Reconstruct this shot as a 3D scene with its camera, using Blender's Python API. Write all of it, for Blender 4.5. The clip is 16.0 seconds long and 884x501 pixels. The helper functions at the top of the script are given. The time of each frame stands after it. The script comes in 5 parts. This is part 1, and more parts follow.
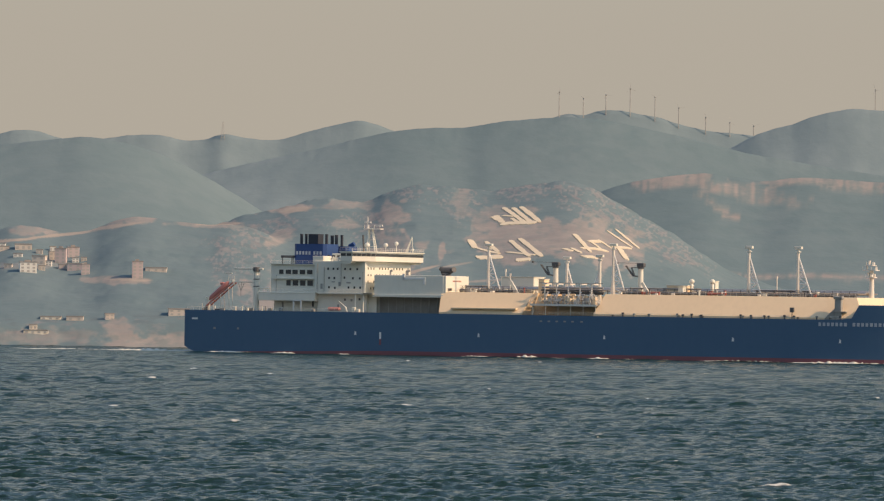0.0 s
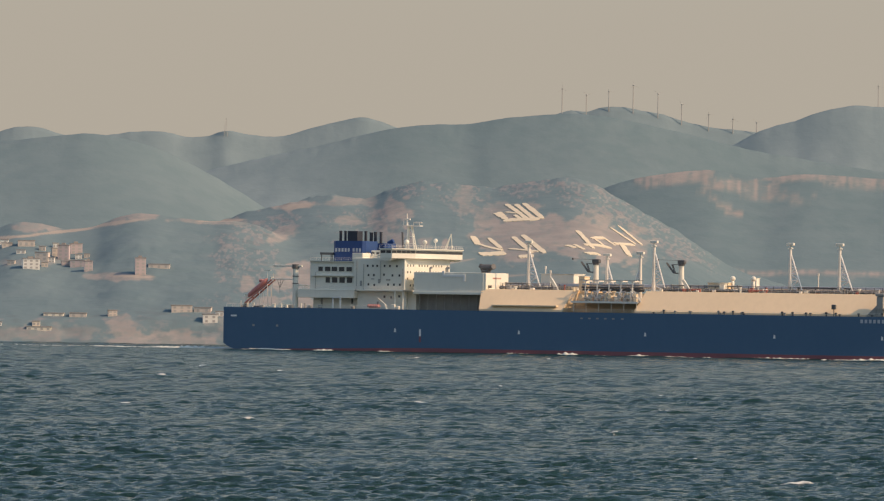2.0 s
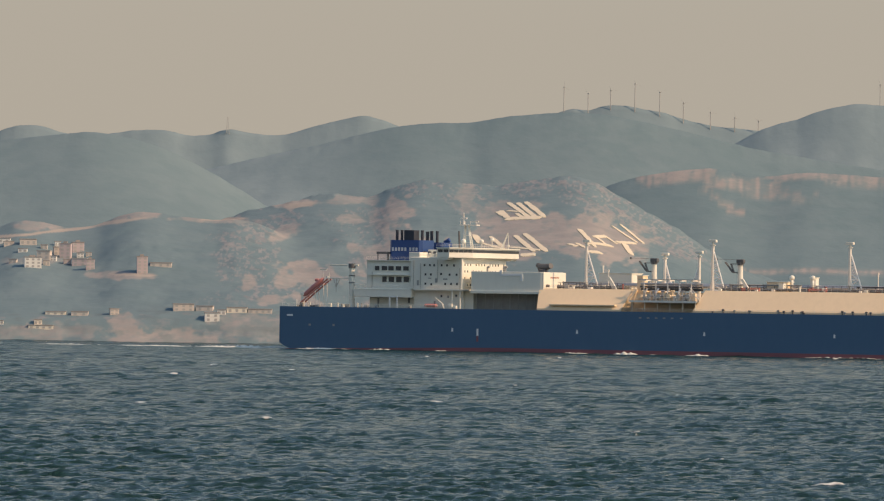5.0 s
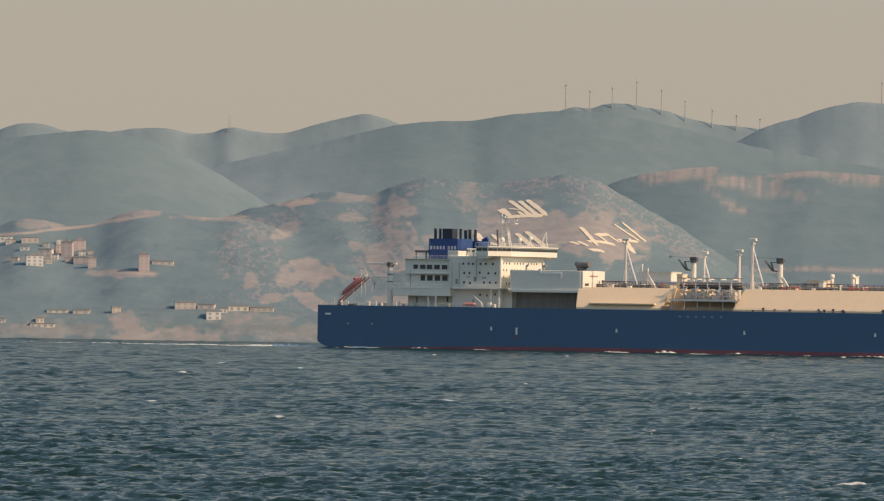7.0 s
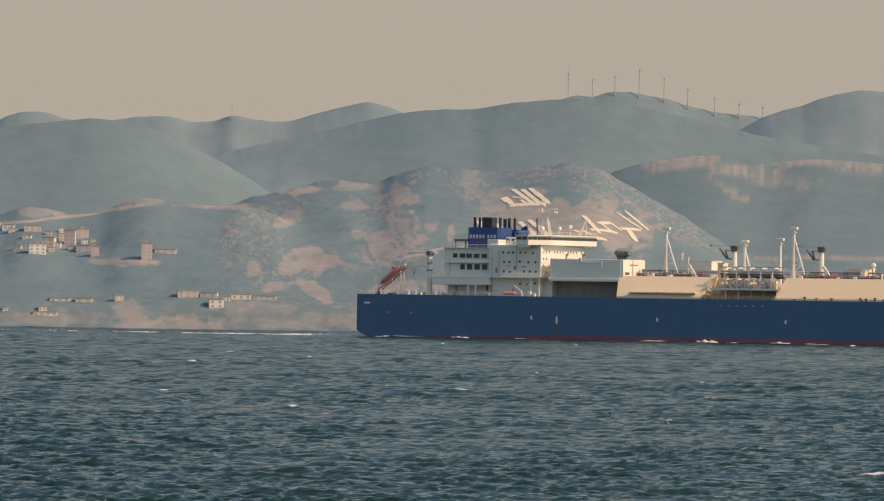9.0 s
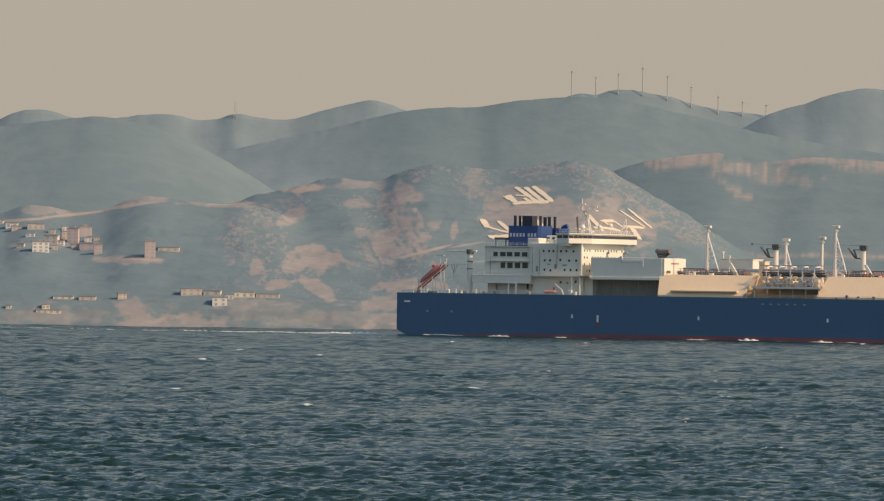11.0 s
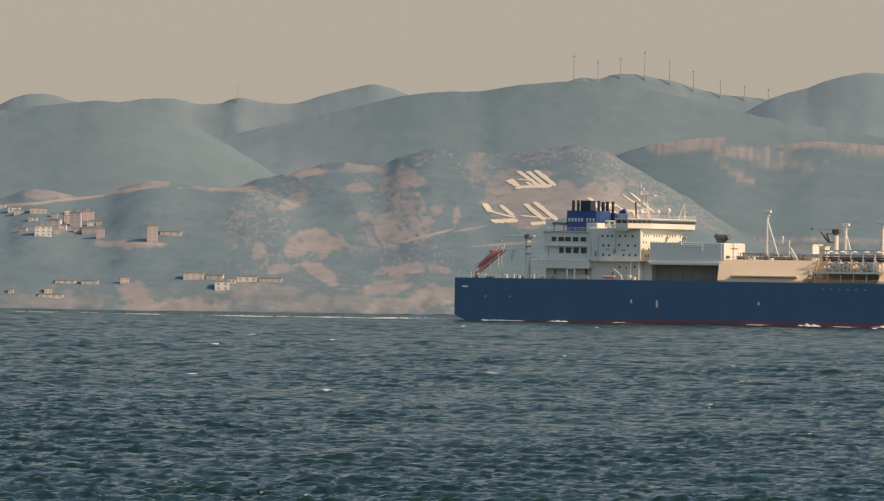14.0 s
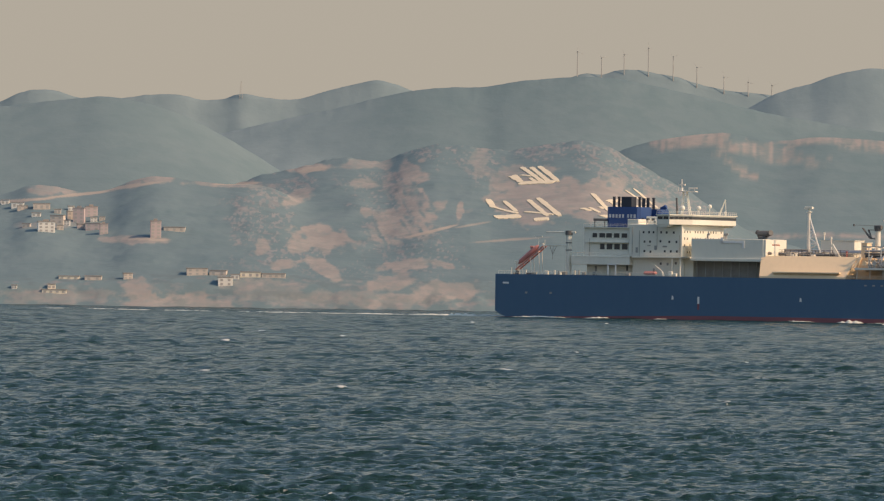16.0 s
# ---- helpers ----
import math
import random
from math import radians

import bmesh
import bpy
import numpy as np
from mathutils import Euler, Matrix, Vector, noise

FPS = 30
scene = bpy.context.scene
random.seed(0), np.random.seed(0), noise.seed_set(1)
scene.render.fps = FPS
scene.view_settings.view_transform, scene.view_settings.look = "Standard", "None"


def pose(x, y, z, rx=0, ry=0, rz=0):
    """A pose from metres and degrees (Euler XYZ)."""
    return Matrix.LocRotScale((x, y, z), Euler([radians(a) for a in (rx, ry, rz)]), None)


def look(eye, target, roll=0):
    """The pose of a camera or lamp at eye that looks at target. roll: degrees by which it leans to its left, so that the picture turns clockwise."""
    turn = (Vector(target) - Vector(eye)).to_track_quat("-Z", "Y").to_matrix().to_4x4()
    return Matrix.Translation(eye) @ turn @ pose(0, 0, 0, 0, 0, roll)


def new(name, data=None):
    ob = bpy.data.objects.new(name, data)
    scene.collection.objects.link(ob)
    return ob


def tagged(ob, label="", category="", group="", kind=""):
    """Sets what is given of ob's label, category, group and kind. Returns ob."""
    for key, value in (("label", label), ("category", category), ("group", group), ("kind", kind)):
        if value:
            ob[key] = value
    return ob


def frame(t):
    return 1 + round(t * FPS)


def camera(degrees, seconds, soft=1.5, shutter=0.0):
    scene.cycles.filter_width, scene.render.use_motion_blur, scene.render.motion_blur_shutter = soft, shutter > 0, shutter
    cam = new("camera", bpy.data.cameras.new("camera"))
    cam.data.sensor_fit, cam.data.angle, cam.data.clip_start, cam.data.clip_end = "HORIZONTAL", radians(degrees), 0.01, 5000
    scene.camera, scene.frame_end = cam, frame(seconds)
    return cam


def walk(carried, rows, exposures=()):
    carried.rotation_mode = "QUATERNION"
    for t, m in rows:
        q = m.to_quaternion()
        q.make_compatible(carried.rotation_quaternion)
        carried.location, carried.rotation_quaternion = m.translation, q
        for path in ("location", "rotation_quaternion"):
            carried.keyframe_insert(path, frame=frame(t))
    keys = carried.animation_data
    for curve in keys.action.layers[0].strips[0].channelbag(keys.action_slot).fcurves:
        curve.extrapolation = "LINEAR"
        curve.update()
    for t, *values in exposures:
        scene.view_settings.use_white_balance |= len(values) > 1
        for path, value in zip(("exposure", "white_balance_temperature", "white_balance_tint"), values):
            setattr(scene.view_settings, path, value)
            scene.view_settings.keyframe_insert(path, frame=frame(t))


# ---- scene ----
cam = camera(7.667, 16.0, soft=1.25)
EYE = (0.0, 0.0, 20.0)
LEAN = 0.85
# seconds, turn to the right and tilt up in degrees: a hand-held long lens on the opposite shore
TURNS = [
    (0, 0.1364, 0.4137),
    (0.5, 0.1342, 0.4266),
    (1, 0.1205, 0.4060),
    (1.5, 0.1166, 0.3911),
    (2, 0.1114, 0.3835),
    (2.5, 0.1181, 0.3608),
    (3, 0.1191, 0.3523),
    (3.5, 0.1191, 0.3681),
    (4, 0.1130, 0.3680),
    (6.5, 0.0814, 0.3759),
    (7, 0.0812, 0.3543),
    (7.5, 0.0732, 0.2869),
    (8, 0.0597, 0.3145),
    (8.5, 0.0536, 0.2962),
    (9, 0.0592, 0.2526),
    (11.5, 0.0283, 0.2232),
    (12, 0.0350, 0.1949),
    (12.5, 0.0242, 0.1986),
    (13, 0.0232, 0.1780),
    (13.5, 0.0246, 0.1087),
    (14, 0.0125, 0.0971),
    (14.5, -0.0000, 0.0886),
    (15, -0.0143, 0.0896),
    (15.5, -0.0162, 0.0745),
    (16, -0.0165, 0.0599),
]


def aim(turn, tilt):
    a, b = radians(turn), radians(tilt)
    ahead = (math.sin(a) * math.cos(b), math.cos(a) * math.cos(b), math.sin(b))
    return look(EYE, tuple(e + 1000 * d for e, d in zip(EYE, ahead)), LEAN)


walk(cam, [(t, aim(turn, tilt)) for t, turn, tilt in TURNS], exposures=[(0, 0.0), (16, 0.0)])

# the ship's course
HEADING = radians(23.0)
SHIP_START = Vector((-74.113, 2323.013, 0.0))
COURSE = Vector((math.cos(HEADING), -math.sin(HEADING), 0.0))
SPEED = 6.9

# ---- world and sun ----
TO_SUN = (0.84 * COURSE - 0.03 * Vector((-math.sin(HEADING), -math.cos(HEADING), 0)) + Vector((0, 0, 0.66))).normalized()
world = bpy.data.worlds.new("world")
scene.world = world
world.use_nodes = True
wn, wl = world.node_tree.nodes, world.node_tree.links
wn.clear()
sky = wn.new("ShaderNodeTexSky")
sky.sky_type = "NISHITA"
sky.sun_disc = False
sky.sun_elevation = math.asin(TO_SUN.z)
sky.sun_rotation = math.atan2(TO_SUN.x, TO_SUN.y)
sky.dust_density = 1.5
sky.air_density = 1.0
scale = wn.new("ShaderNodeVectorMath")
scale.operation = "SCALE"
scale.inputs["Scale"].default_value = 0.160
wl.new(sky.outputs[0], scale.inputs[0])
# thick warm sea haze over the clear sky, thinner towards the zenith
geo = wn.new("ShaderNodeTexCoord")
sep = wn.new("ShaderNodeSeparateXYZ")
wl.new(geo.outputs["Generated"], sep.inputs[0])
ramp = wn.new("ShaderNodeMapRange")
ramp.inputs["From Min"].default_value, ramp.inputs["From Max"].default_value = 0.04, 0.34
ramp.inputs["To Min"].default_value, ramp.inputs["To Max"].default_value = 0.97, 0.08
wl.new(sep.outputs["Z"], ramp.inputs["Value"])
haze = wn.new("ShaderNodeMix")
haze.data_type = "RGBA"
haze.inputs["B"].default_value = (0.446, 0.394, 0.326, 1)
wl.new(ramp.outputs[0], haze.inputs["Factor"])
tint = wn.new("ShaderNodeVectorMath")
tint.operation = "MULTIPLY"
tint.inputs[1].default_value = (0.93, 1.005, 0.97)
wl.new(scale.outputs[0], tint.inputs[0])
wl.new(tint.outputs[0], haze.inputs["A"])
back = wn.new("ShaderNodeBackground")
back.inputs["Strength"].default_value = 1.0
wl.new(haze.outputs["Result"], back.inputs["Color"])
wout = wn.new("ShaderNodeOutputWorld")
wl.new(back.outputs[0], wout.inputs["Surface"])

sun_data = bpy.data.lights.new("sun", "SUN")
sun_data.energy, sun_data.angle, sun_data.color = 3.85, radians(1.5), (1.0, 0.645, 0.375)
sun = new("sun", sun_data)
sun.matrix_basis = look(tuple(TO_SUN * 3000), (0, 0, 0))


# ---- materials ----
def material(name, base, rough=0.6, metal=0.0, other=None, size=1.0, amount=0.5, bump=0.0):
    """A painted or stony surface: two colours mixed by noise at two scales, uneven gloss and relief."""
    m = bpy.data.materials.new(name)
    m.use_nodes = True
    n, l = m.node_tree.nodes, m.node_tree.links
    b = n["Principled BSDF"]
    b.inputs["Roughness"].default_value, b.inputs["Metallic"].default_value = rough, metal
    other = other or tuple(c * 0.8 for c in base)
    where = n.new("ShaderNodeTexCoord")
    big, small = n.new("ShaderNodeTexNoise"), n.new("ShaderNodeTexNoise")
    big.inputs["Scale"].default_value, small.inputs["Scale"].default_value = 1 / size, 9 / size
    big.inputs["Detail"].default_value = 4
    for t in (big, small):
        l.new(where.outputs["Object"], t.inputs["Vector"])
    add = n.new("ShaderNodeMath")
    add.operation = "MULTIPLY_ADD"
    add.inputs[1].default_value, add.inputs[2].default_value = 0.4, 0.0
    l.new(small.outputs[0], add.inputs[0])
    total = n.new("ShaderNodeMath")
    total.operation = "MULTIPLY_ADD"
    total.inputs[1].default_value = 0.6
    l.new(big.outputs[0], total.inputs[0])
    l.new(add.outputs[0], total.inputs[2])
    rampn = n.new("ShaderNodeMapRange")
    rampn.inputs["From Min"].default_value, rampn.inputs["From Max"].default_value = 0.35, 0.65
    rampn.inputs["To Max"].default_value = amount
    l.new(total.outputs[0], rampn.inputs["Value"])
    mix = n.new("ShaderNodeMix")
    mix.data_type = "RGBA"
    mix.inputs["A"].default_value, mix.inputs["B"].default_value = (*base, 1), (*other, 1)
    l.new(rampn.outputs[0], mix.inputs["Factor"])
    l.new(mix.outputs["Result"], b.inputs["Base Color"])
    if bump:
        bn = n.new("ShaderNodeBump")
        bn.inputs["Strength"].default_value, bn.inputs["Distance"].default_value = bump, 0.1 * size
        l.new(total.outputs[0], bn.inputs["Height"])
        l.new(bn.outputs[0], b.inputs["Normal"])
    return m


def streaked(name, base, other, rough, high=12.0, long=2.5, amount=0.6):
    """Ship's paint with upright weather streaks and broad uneven patches."""
    m = material(name, base, rough, other=other, size=14.0, amount=amount)
    n, l = m.node_tree.nodes, m.node_tree.links
    b = n["Principled BSDF"]
    where = n.new("ShaderNodeTexCoord")
    mapping = n.new("ShaderNodeMapping")
    mapping.inputs["Scale"].default_value = (1 / long, 1 / long, 1 / high)
    l.new(where.outputs["Object"], mapping.inputs["Vector"])
    t = n.new("ShaderNodeTexNoise")
    t.inputs["Scale"].default_value, t.inputs["Detail"].default_value = 1.0, 5
    l.new(mapping.outputs[0], t.inputs["Vector"])
    r = n.new("ShaderNodeMapRange")
    r.inputs["From Min"].default_value, r.inputs["From Max"].default_value = 0.45, 0.75
    r.inputs["To Max"].default_value = 0.5
    l.new(t.outputs[0], r.inputs["Value"])
    mix = n.new("ShaderNodeMix")
    mix.data_type = "RGBA"
    old = b.inputs["Base Color"].links[0].from_socket
    l.new(old, mix.inputs["A"])
    mix.inputs["B"].default_value = (*other, 1)
    l.new(r.outputs[0], mix.inputs["Factor"])
    l.new(mix.outputs["Result"], b.inputs["Base Color"])
    return m


NAVY = streaked("navy hull paint", (0.052, 0.120, 0.214), (0.062, 0.132, 0.226), 0.5)
BOOT = streaked("red antifouling", (0.24, 0.082, 0.098), (0.18, 0.075, 0.098), 0.6)
WHITE = streaked("white ship paint", (0.76, 0.745, 0.655), (0.68, 0.67, 0.59), 0.5, 5.0, 1.2, 0.4)
CREAM = streaked("cream trunk paint", (0.85, 0.675, 0.455), (0.77, 0.61, 0.41), 0.55, 4.0, 1.5, 0.4)
BLUE = streaked("blue funnel paint", (0.016, 0.055, 0.195), (0.022, 0.062, 0.175), 0.45, 4.0, 1.5, 0.4)
# haze is put into the base colours of black paint, glass and dark steel
BLACK = material("sooty black paint", (0.030, 0.036, 0.050), 0.6, size=2)
GLASS = material("dark window glass", (0.04, 0.048, 0.056), 0.2, size=3)
DECK = material("green-grey deck paint", (0.16, 0.18, 0.17), 0.8, other=(0.22, 0.2, 0.17), size=6)
GREY = material("grey machinery paint", (0.34, 0.34, 0.32), 0.6, other=(0.2, 0.2, 0.19), size=2)
DARK = material("dark steel fittings", (0.085, 0.092, 0.10), 0.6, other=(0.13, 0.125, 0.12), size=1)
ORANGE = material("faded red-orange lifeboat shell", (0.55, 0.225, 0.20), 0.5, other=(0.47, 0.205, 0.19), size=2)
# greyed to the average of thin letter strokes and their gaps
DULL = material("dull grey lettering paint", (0.46, 0.49, 0.53), 0.6, other=(0.38, 0.41, 0.46), size=1)
LETTER = material("white lettering paint", (0.8, 0.8, 0.78), 0.5, other=(0.66, 0.66, 0.66), size=1)
STEEL = material("pale mast paint", (0.80, 0.76, 0.68), 0.5, other=(0.7, 0.64, 0.56), size=1.5)
PIPE = material("stainless cargo pipe", (0.5, 0.5, 0.5), 0.35, 0.6, size=2)
RUST = material("rust-red valve paint", (0.36, 0.10, 0.07), 0.6, size=1)


# ---- mesh helpers ----
def box(bm, x0, x1, y0, y1, z0, z1, bevel=0.0):
    vs = [bm.verts.new((x, y, z)) for x in (x0, x1) for y in (y0, y1) for z in (z0, z1)]
    fs = [bm.faces.new([vs[i] for i in f]) for f in
          ((0, 1, 3, 2), (4, 6, 7, 5), (0, 4, 5, 1), (2, 3, 7, 6), (0, 2, 6, 4), (1, 5, 7, 3))]
    if bevel:
        edges = list({e for f in fs for e in f.edges})
        bmesh.ops.bevel(bm, geom=edges, offset=bevel, segments=1, affect="EDGES")


def tube(bm, a, b, r, r2=None, n=8, caps=True):
    a, b = Vector(a), Vector(b)
    r2 = r if r2 is None else r2
    q = (b - a).to_track_quat("Z", "Y")
    rings = []
    for p, rad in ((a, r), (b, r2)):
        rings.append([bm.verts.new(p + q @ Vector((rad * math.cos(2 * math.pi * i / n), rad * math.sin(2 * math.pi * i / n), 0))) for i in range(n)])
    for i in range(n):
        bm.faces.new((rings[0][i], rings[0][(i + 1) % n], rings[1][(i + 1) % n], rings[1][i]))
    if caps:
        bm.faces.new(rings[0][::-1])
        bm.faces.new(rings[1])


def prism(bm, outline, axis, lo, hi):
    """Extrudes a closed outline of 2D points along an axis (0: x, 1: y, 2: z) from lo to hi."""
    def at(p, h):
        c = list(p)
        c.insert(axis, h)
        return bm.verts.new(c)
    a, b = [at(p, lo) for p in outline], [at(p, hi) for p in outline]
    k = len(outline)
    for i in range(k):
        bm.faces.new((a[i], a[(i + 1) % k], b[(i + 1) % k], b[i]))
    bm.faces.new(a[::-1])
    bm.faces.new(b)


def finish(bm, name, mat, smooth=False):
    bmesh.ops.recalc_face_normals(bm, faces=bm.faces)
    me = bpy.data.meshes.new(name)
    bm.to_mesh(me)
    bm.free()
    me.materials.append(mat)
    if smooth:
        for p in me.polygons:
            p.use_smooth = True
    return me


def part(name, bm, mat, parent, label="", smooth=False):
    ob = new(name, finish(bm, name, mat, smooth))
    ob.parent = parent
    if label:
        tagged(ob, label)
    return ob


def again(ob, x, y, z, rz=0.0):
    """Another object on the same mesh, moved within its parent."""
    o = new(ob.name.split(".")[0], ob.data)
    o.parent = ob.parent
    o.matrix_basis = pose(x, y, z, 0, 0, rz)
    return o


LATTICES = {}


def lattice(seed, n=257):
    if seed not in LATTICES:
        LATTICES[seed] = np.random.RandomState(seed).rand(n, n)
    return LATTICES[seed]


def vnoise(x, y, seed):
    g = lattice(seed)
    xi, yi = np.floor(x).astype(int), np.floor(y).astype(int)
    fx, fy = x - xi, y - yi
    fx, fy = fx * fx * (3 - 2 * fx), fy * fy * (3 - 2 * fy)
    a, b = xi % 256, yi % 256
    c, d = (a + 1) % 256, (b + 1) % 256
    return (g[a, b] * (1 - fx) + g[c, b] * fx) * (1 - fy) + (g[a, d] * (1 - fx) + g[c, d] * fx) * fy


def fbm(x, y, seed, octaves=4):
    t, amp, total = 0.0, 1.0, 0.0
    for i in range(octaves):
        t = t + amp * vnoise(x * 2 ** i, y * 2 ** i, seed + i)
        total += amp
        amp *= 0.5
    return t / total


def sheet(name, X, Y, Z, mat, attrs=()):
    """A grid of rows and columns as one mesh, with float attributes per vertex."""
    rows, cols = X.shape
    me = bpy.data.meshes.new(name)
    me.vertices.add(rows * cols)
    me.vertices.foreach_set("co", np.stack([X, Y, Z], -1).astype(np.float32).ravel())
    i = np.arange(rows * cols).reshape(rows, cols)
    quads = np.stack([i[:-1, :-1], i[:-1, 1:], i[1:, 1:], i[1:, :-1]], -1).reshape(-1, 4)
    me.loops.add(quads.size)
    me.loops.foreach_set("vertex_index", quads.ravel().astype(np.int32))
    me.polygons.add(len(quads))
    me.polygons.foreach_set("loop_start", np.arange(0, quads.size, 4, dtype=np.int32))
    me.polygons.foreach_set("use_smooth", np.ones(len(quads), dtype=bool))
    me.update(calc_edges=True)
    for key, values in attrs:
        at = me.attributes.new(key, "FLOAT", "POINT")
        at.data.foreach_set("value", values.astype(np.float32).ravel())
    me.materials.append(mat)
    return new(name, me)


# ---- sea ----
def sea_material():
    m = bpy.data.materials.new("choppy sea water")
    m.use_nodes = True
    n, l = m.node_tree.nodes, m.node_tree.links
    b = n["Principled BSDF"]
    b.inputs["Specular IOR Level"].default_value = 0.4
    b.inputs["Roughness"].default_value, b.inputs["IOR"].default_value = 0.14, 1.333
    where = n.new("ShaderNodeTexCoord")
    broad = n.new("ShaderNodeTexNoise")
    broad.inputs["Scale"].default_value, broad.inputs["Detail"].default_value = 0.012, 3
    l.new(where.outputs["Object"], broad.inputs["Vector"])
    mix = n.new("ShaderNodeMix")
    mix.data_type = "RGBA"
    mix.inputs["A"].default_value, mix.inputs["B"].default_value = (0.007, 0.026, 0.021, 1), (0.011, 0.038, 0.030, 1)
    l.new(broad.outputs[0], mix.inputs["Factor"])
    foam = n.new("ShaderNodeAttribute")
    foam.attribute_name = "foam"
    speck = n.new("ShaderNodeTexNoise")
    speck.inputs["Scale"].default_value, speck.inputs["Detail"].default_value = 1.6, 4
    l.new(where.outputs["Object"], speck.inputs["Vector"])
    prod = n.new("ShaderNodeMath")
    prod.operation = "MULTIPLY_ADD"
    prod.inputs[2].default_value = -0.5
    sumn = n.new("ShaderNodeMath")
    sumn.operation = "ADD"
    l.new(foam.outputs["Fac"], sumn.inputs[0])
    l.new(speck.outputs[0], prod.inputs[0])
    prod.inputs[1].default_value = 1.0
    l.new(prod.outputs[0], sumn.inputs[1])
    cut = n.new("ShaderNodeMapRange")
    cut.inputs["From Min"].default_value, cut.inputs["From Max"].default_value = 0.45, 0.75
    l.new(sumn.outputs[0], cut.inputs["Value"])
    white = n.new("ShaderNodeMix")
    white.data_type = "RGBA"
    white.inputs["B"].default_value = (0.74, 0.74, 0.70, 1)
    l.new(cut.outputs[0], white.inputs["Factor"])
    l.new(mix.outputs["Result"], white.inputs["A"])
    l.new(white.outputs["Result"], b.inputs["Base Color"])
    rough = n.new("ShaderNodeMapRange")
    rough.inputs["To Max"].default_value = 0.9
    # water whose small waves are finer than the sheet is rougher
    chop, unseen = n.new("ShaderNodeAttribute"), n.new("ShaderNodeMapRange")
    chop.attribute_name = "chop"
    unseen.inputs["To Min"].default_value, unseen.inputs["To Max"].default_value = 0.05, 0.18
    l.new(chop.outputs["Fac"], unseen.inputs["Value"])
    l.new(unseen.outputs[0], rough.inputs["To Min"])
    l.new(cut.outputs[0], rough.inputs["Value"])
    l.new(rough.outputs[0], b.inputs["Roughness"])
    ripple = n.new("ShaderNodeTexNoise")
    ripple.inputs["Scale"].default_value, ripple.inputs["Detail"].default_value = 2.6, 5
    ripple.inputs["Roughness"].default_value = 0.6
    l.new(where.outputs["Object"], ripple.inputs["Vector"])
    # wind waves whose crests lie across the wind
    turned, wavelets = n.new("ShaderNodeMapping"), n.new("ShaderNodeTexNoise")
    turned.inputs["Rotation"].default_value = (0, 0, radians(12))
    turned.inputs["Scale"].default_value = (0.42, 1.0, 1.0)
    l.new(where.outputs["Object"], turned.inputs["Vector"])
    l.new(turned.outputs[0], wavelets.inputs["Vector"])
    wavelets.inputs["Scale"].default_value, wavelets.inputs["Detail"].default_value = 0.55, 3
    swell = n.new("ShaderNodeBump")
    swell.inputs["Strength"].default_value, swell.inputs["Distance"].default_value = 1.0, 1.25
    l.new(wavelets.outputs[0], swell.inputs["Height"])
    bump = n.new("ShaderNodeBump")
    bump.inputs["Strength"].default_value, bump.inputs["Distance"].default_value = 0.8, 0.3
    l.new(ripple.outputs[0], bump.inputs["Height"])
    l.new(swell.outputs[0], bump.inputs["Normal"])
    l.new(bump.outputs[0], b.inputs["Normal"])
    return m


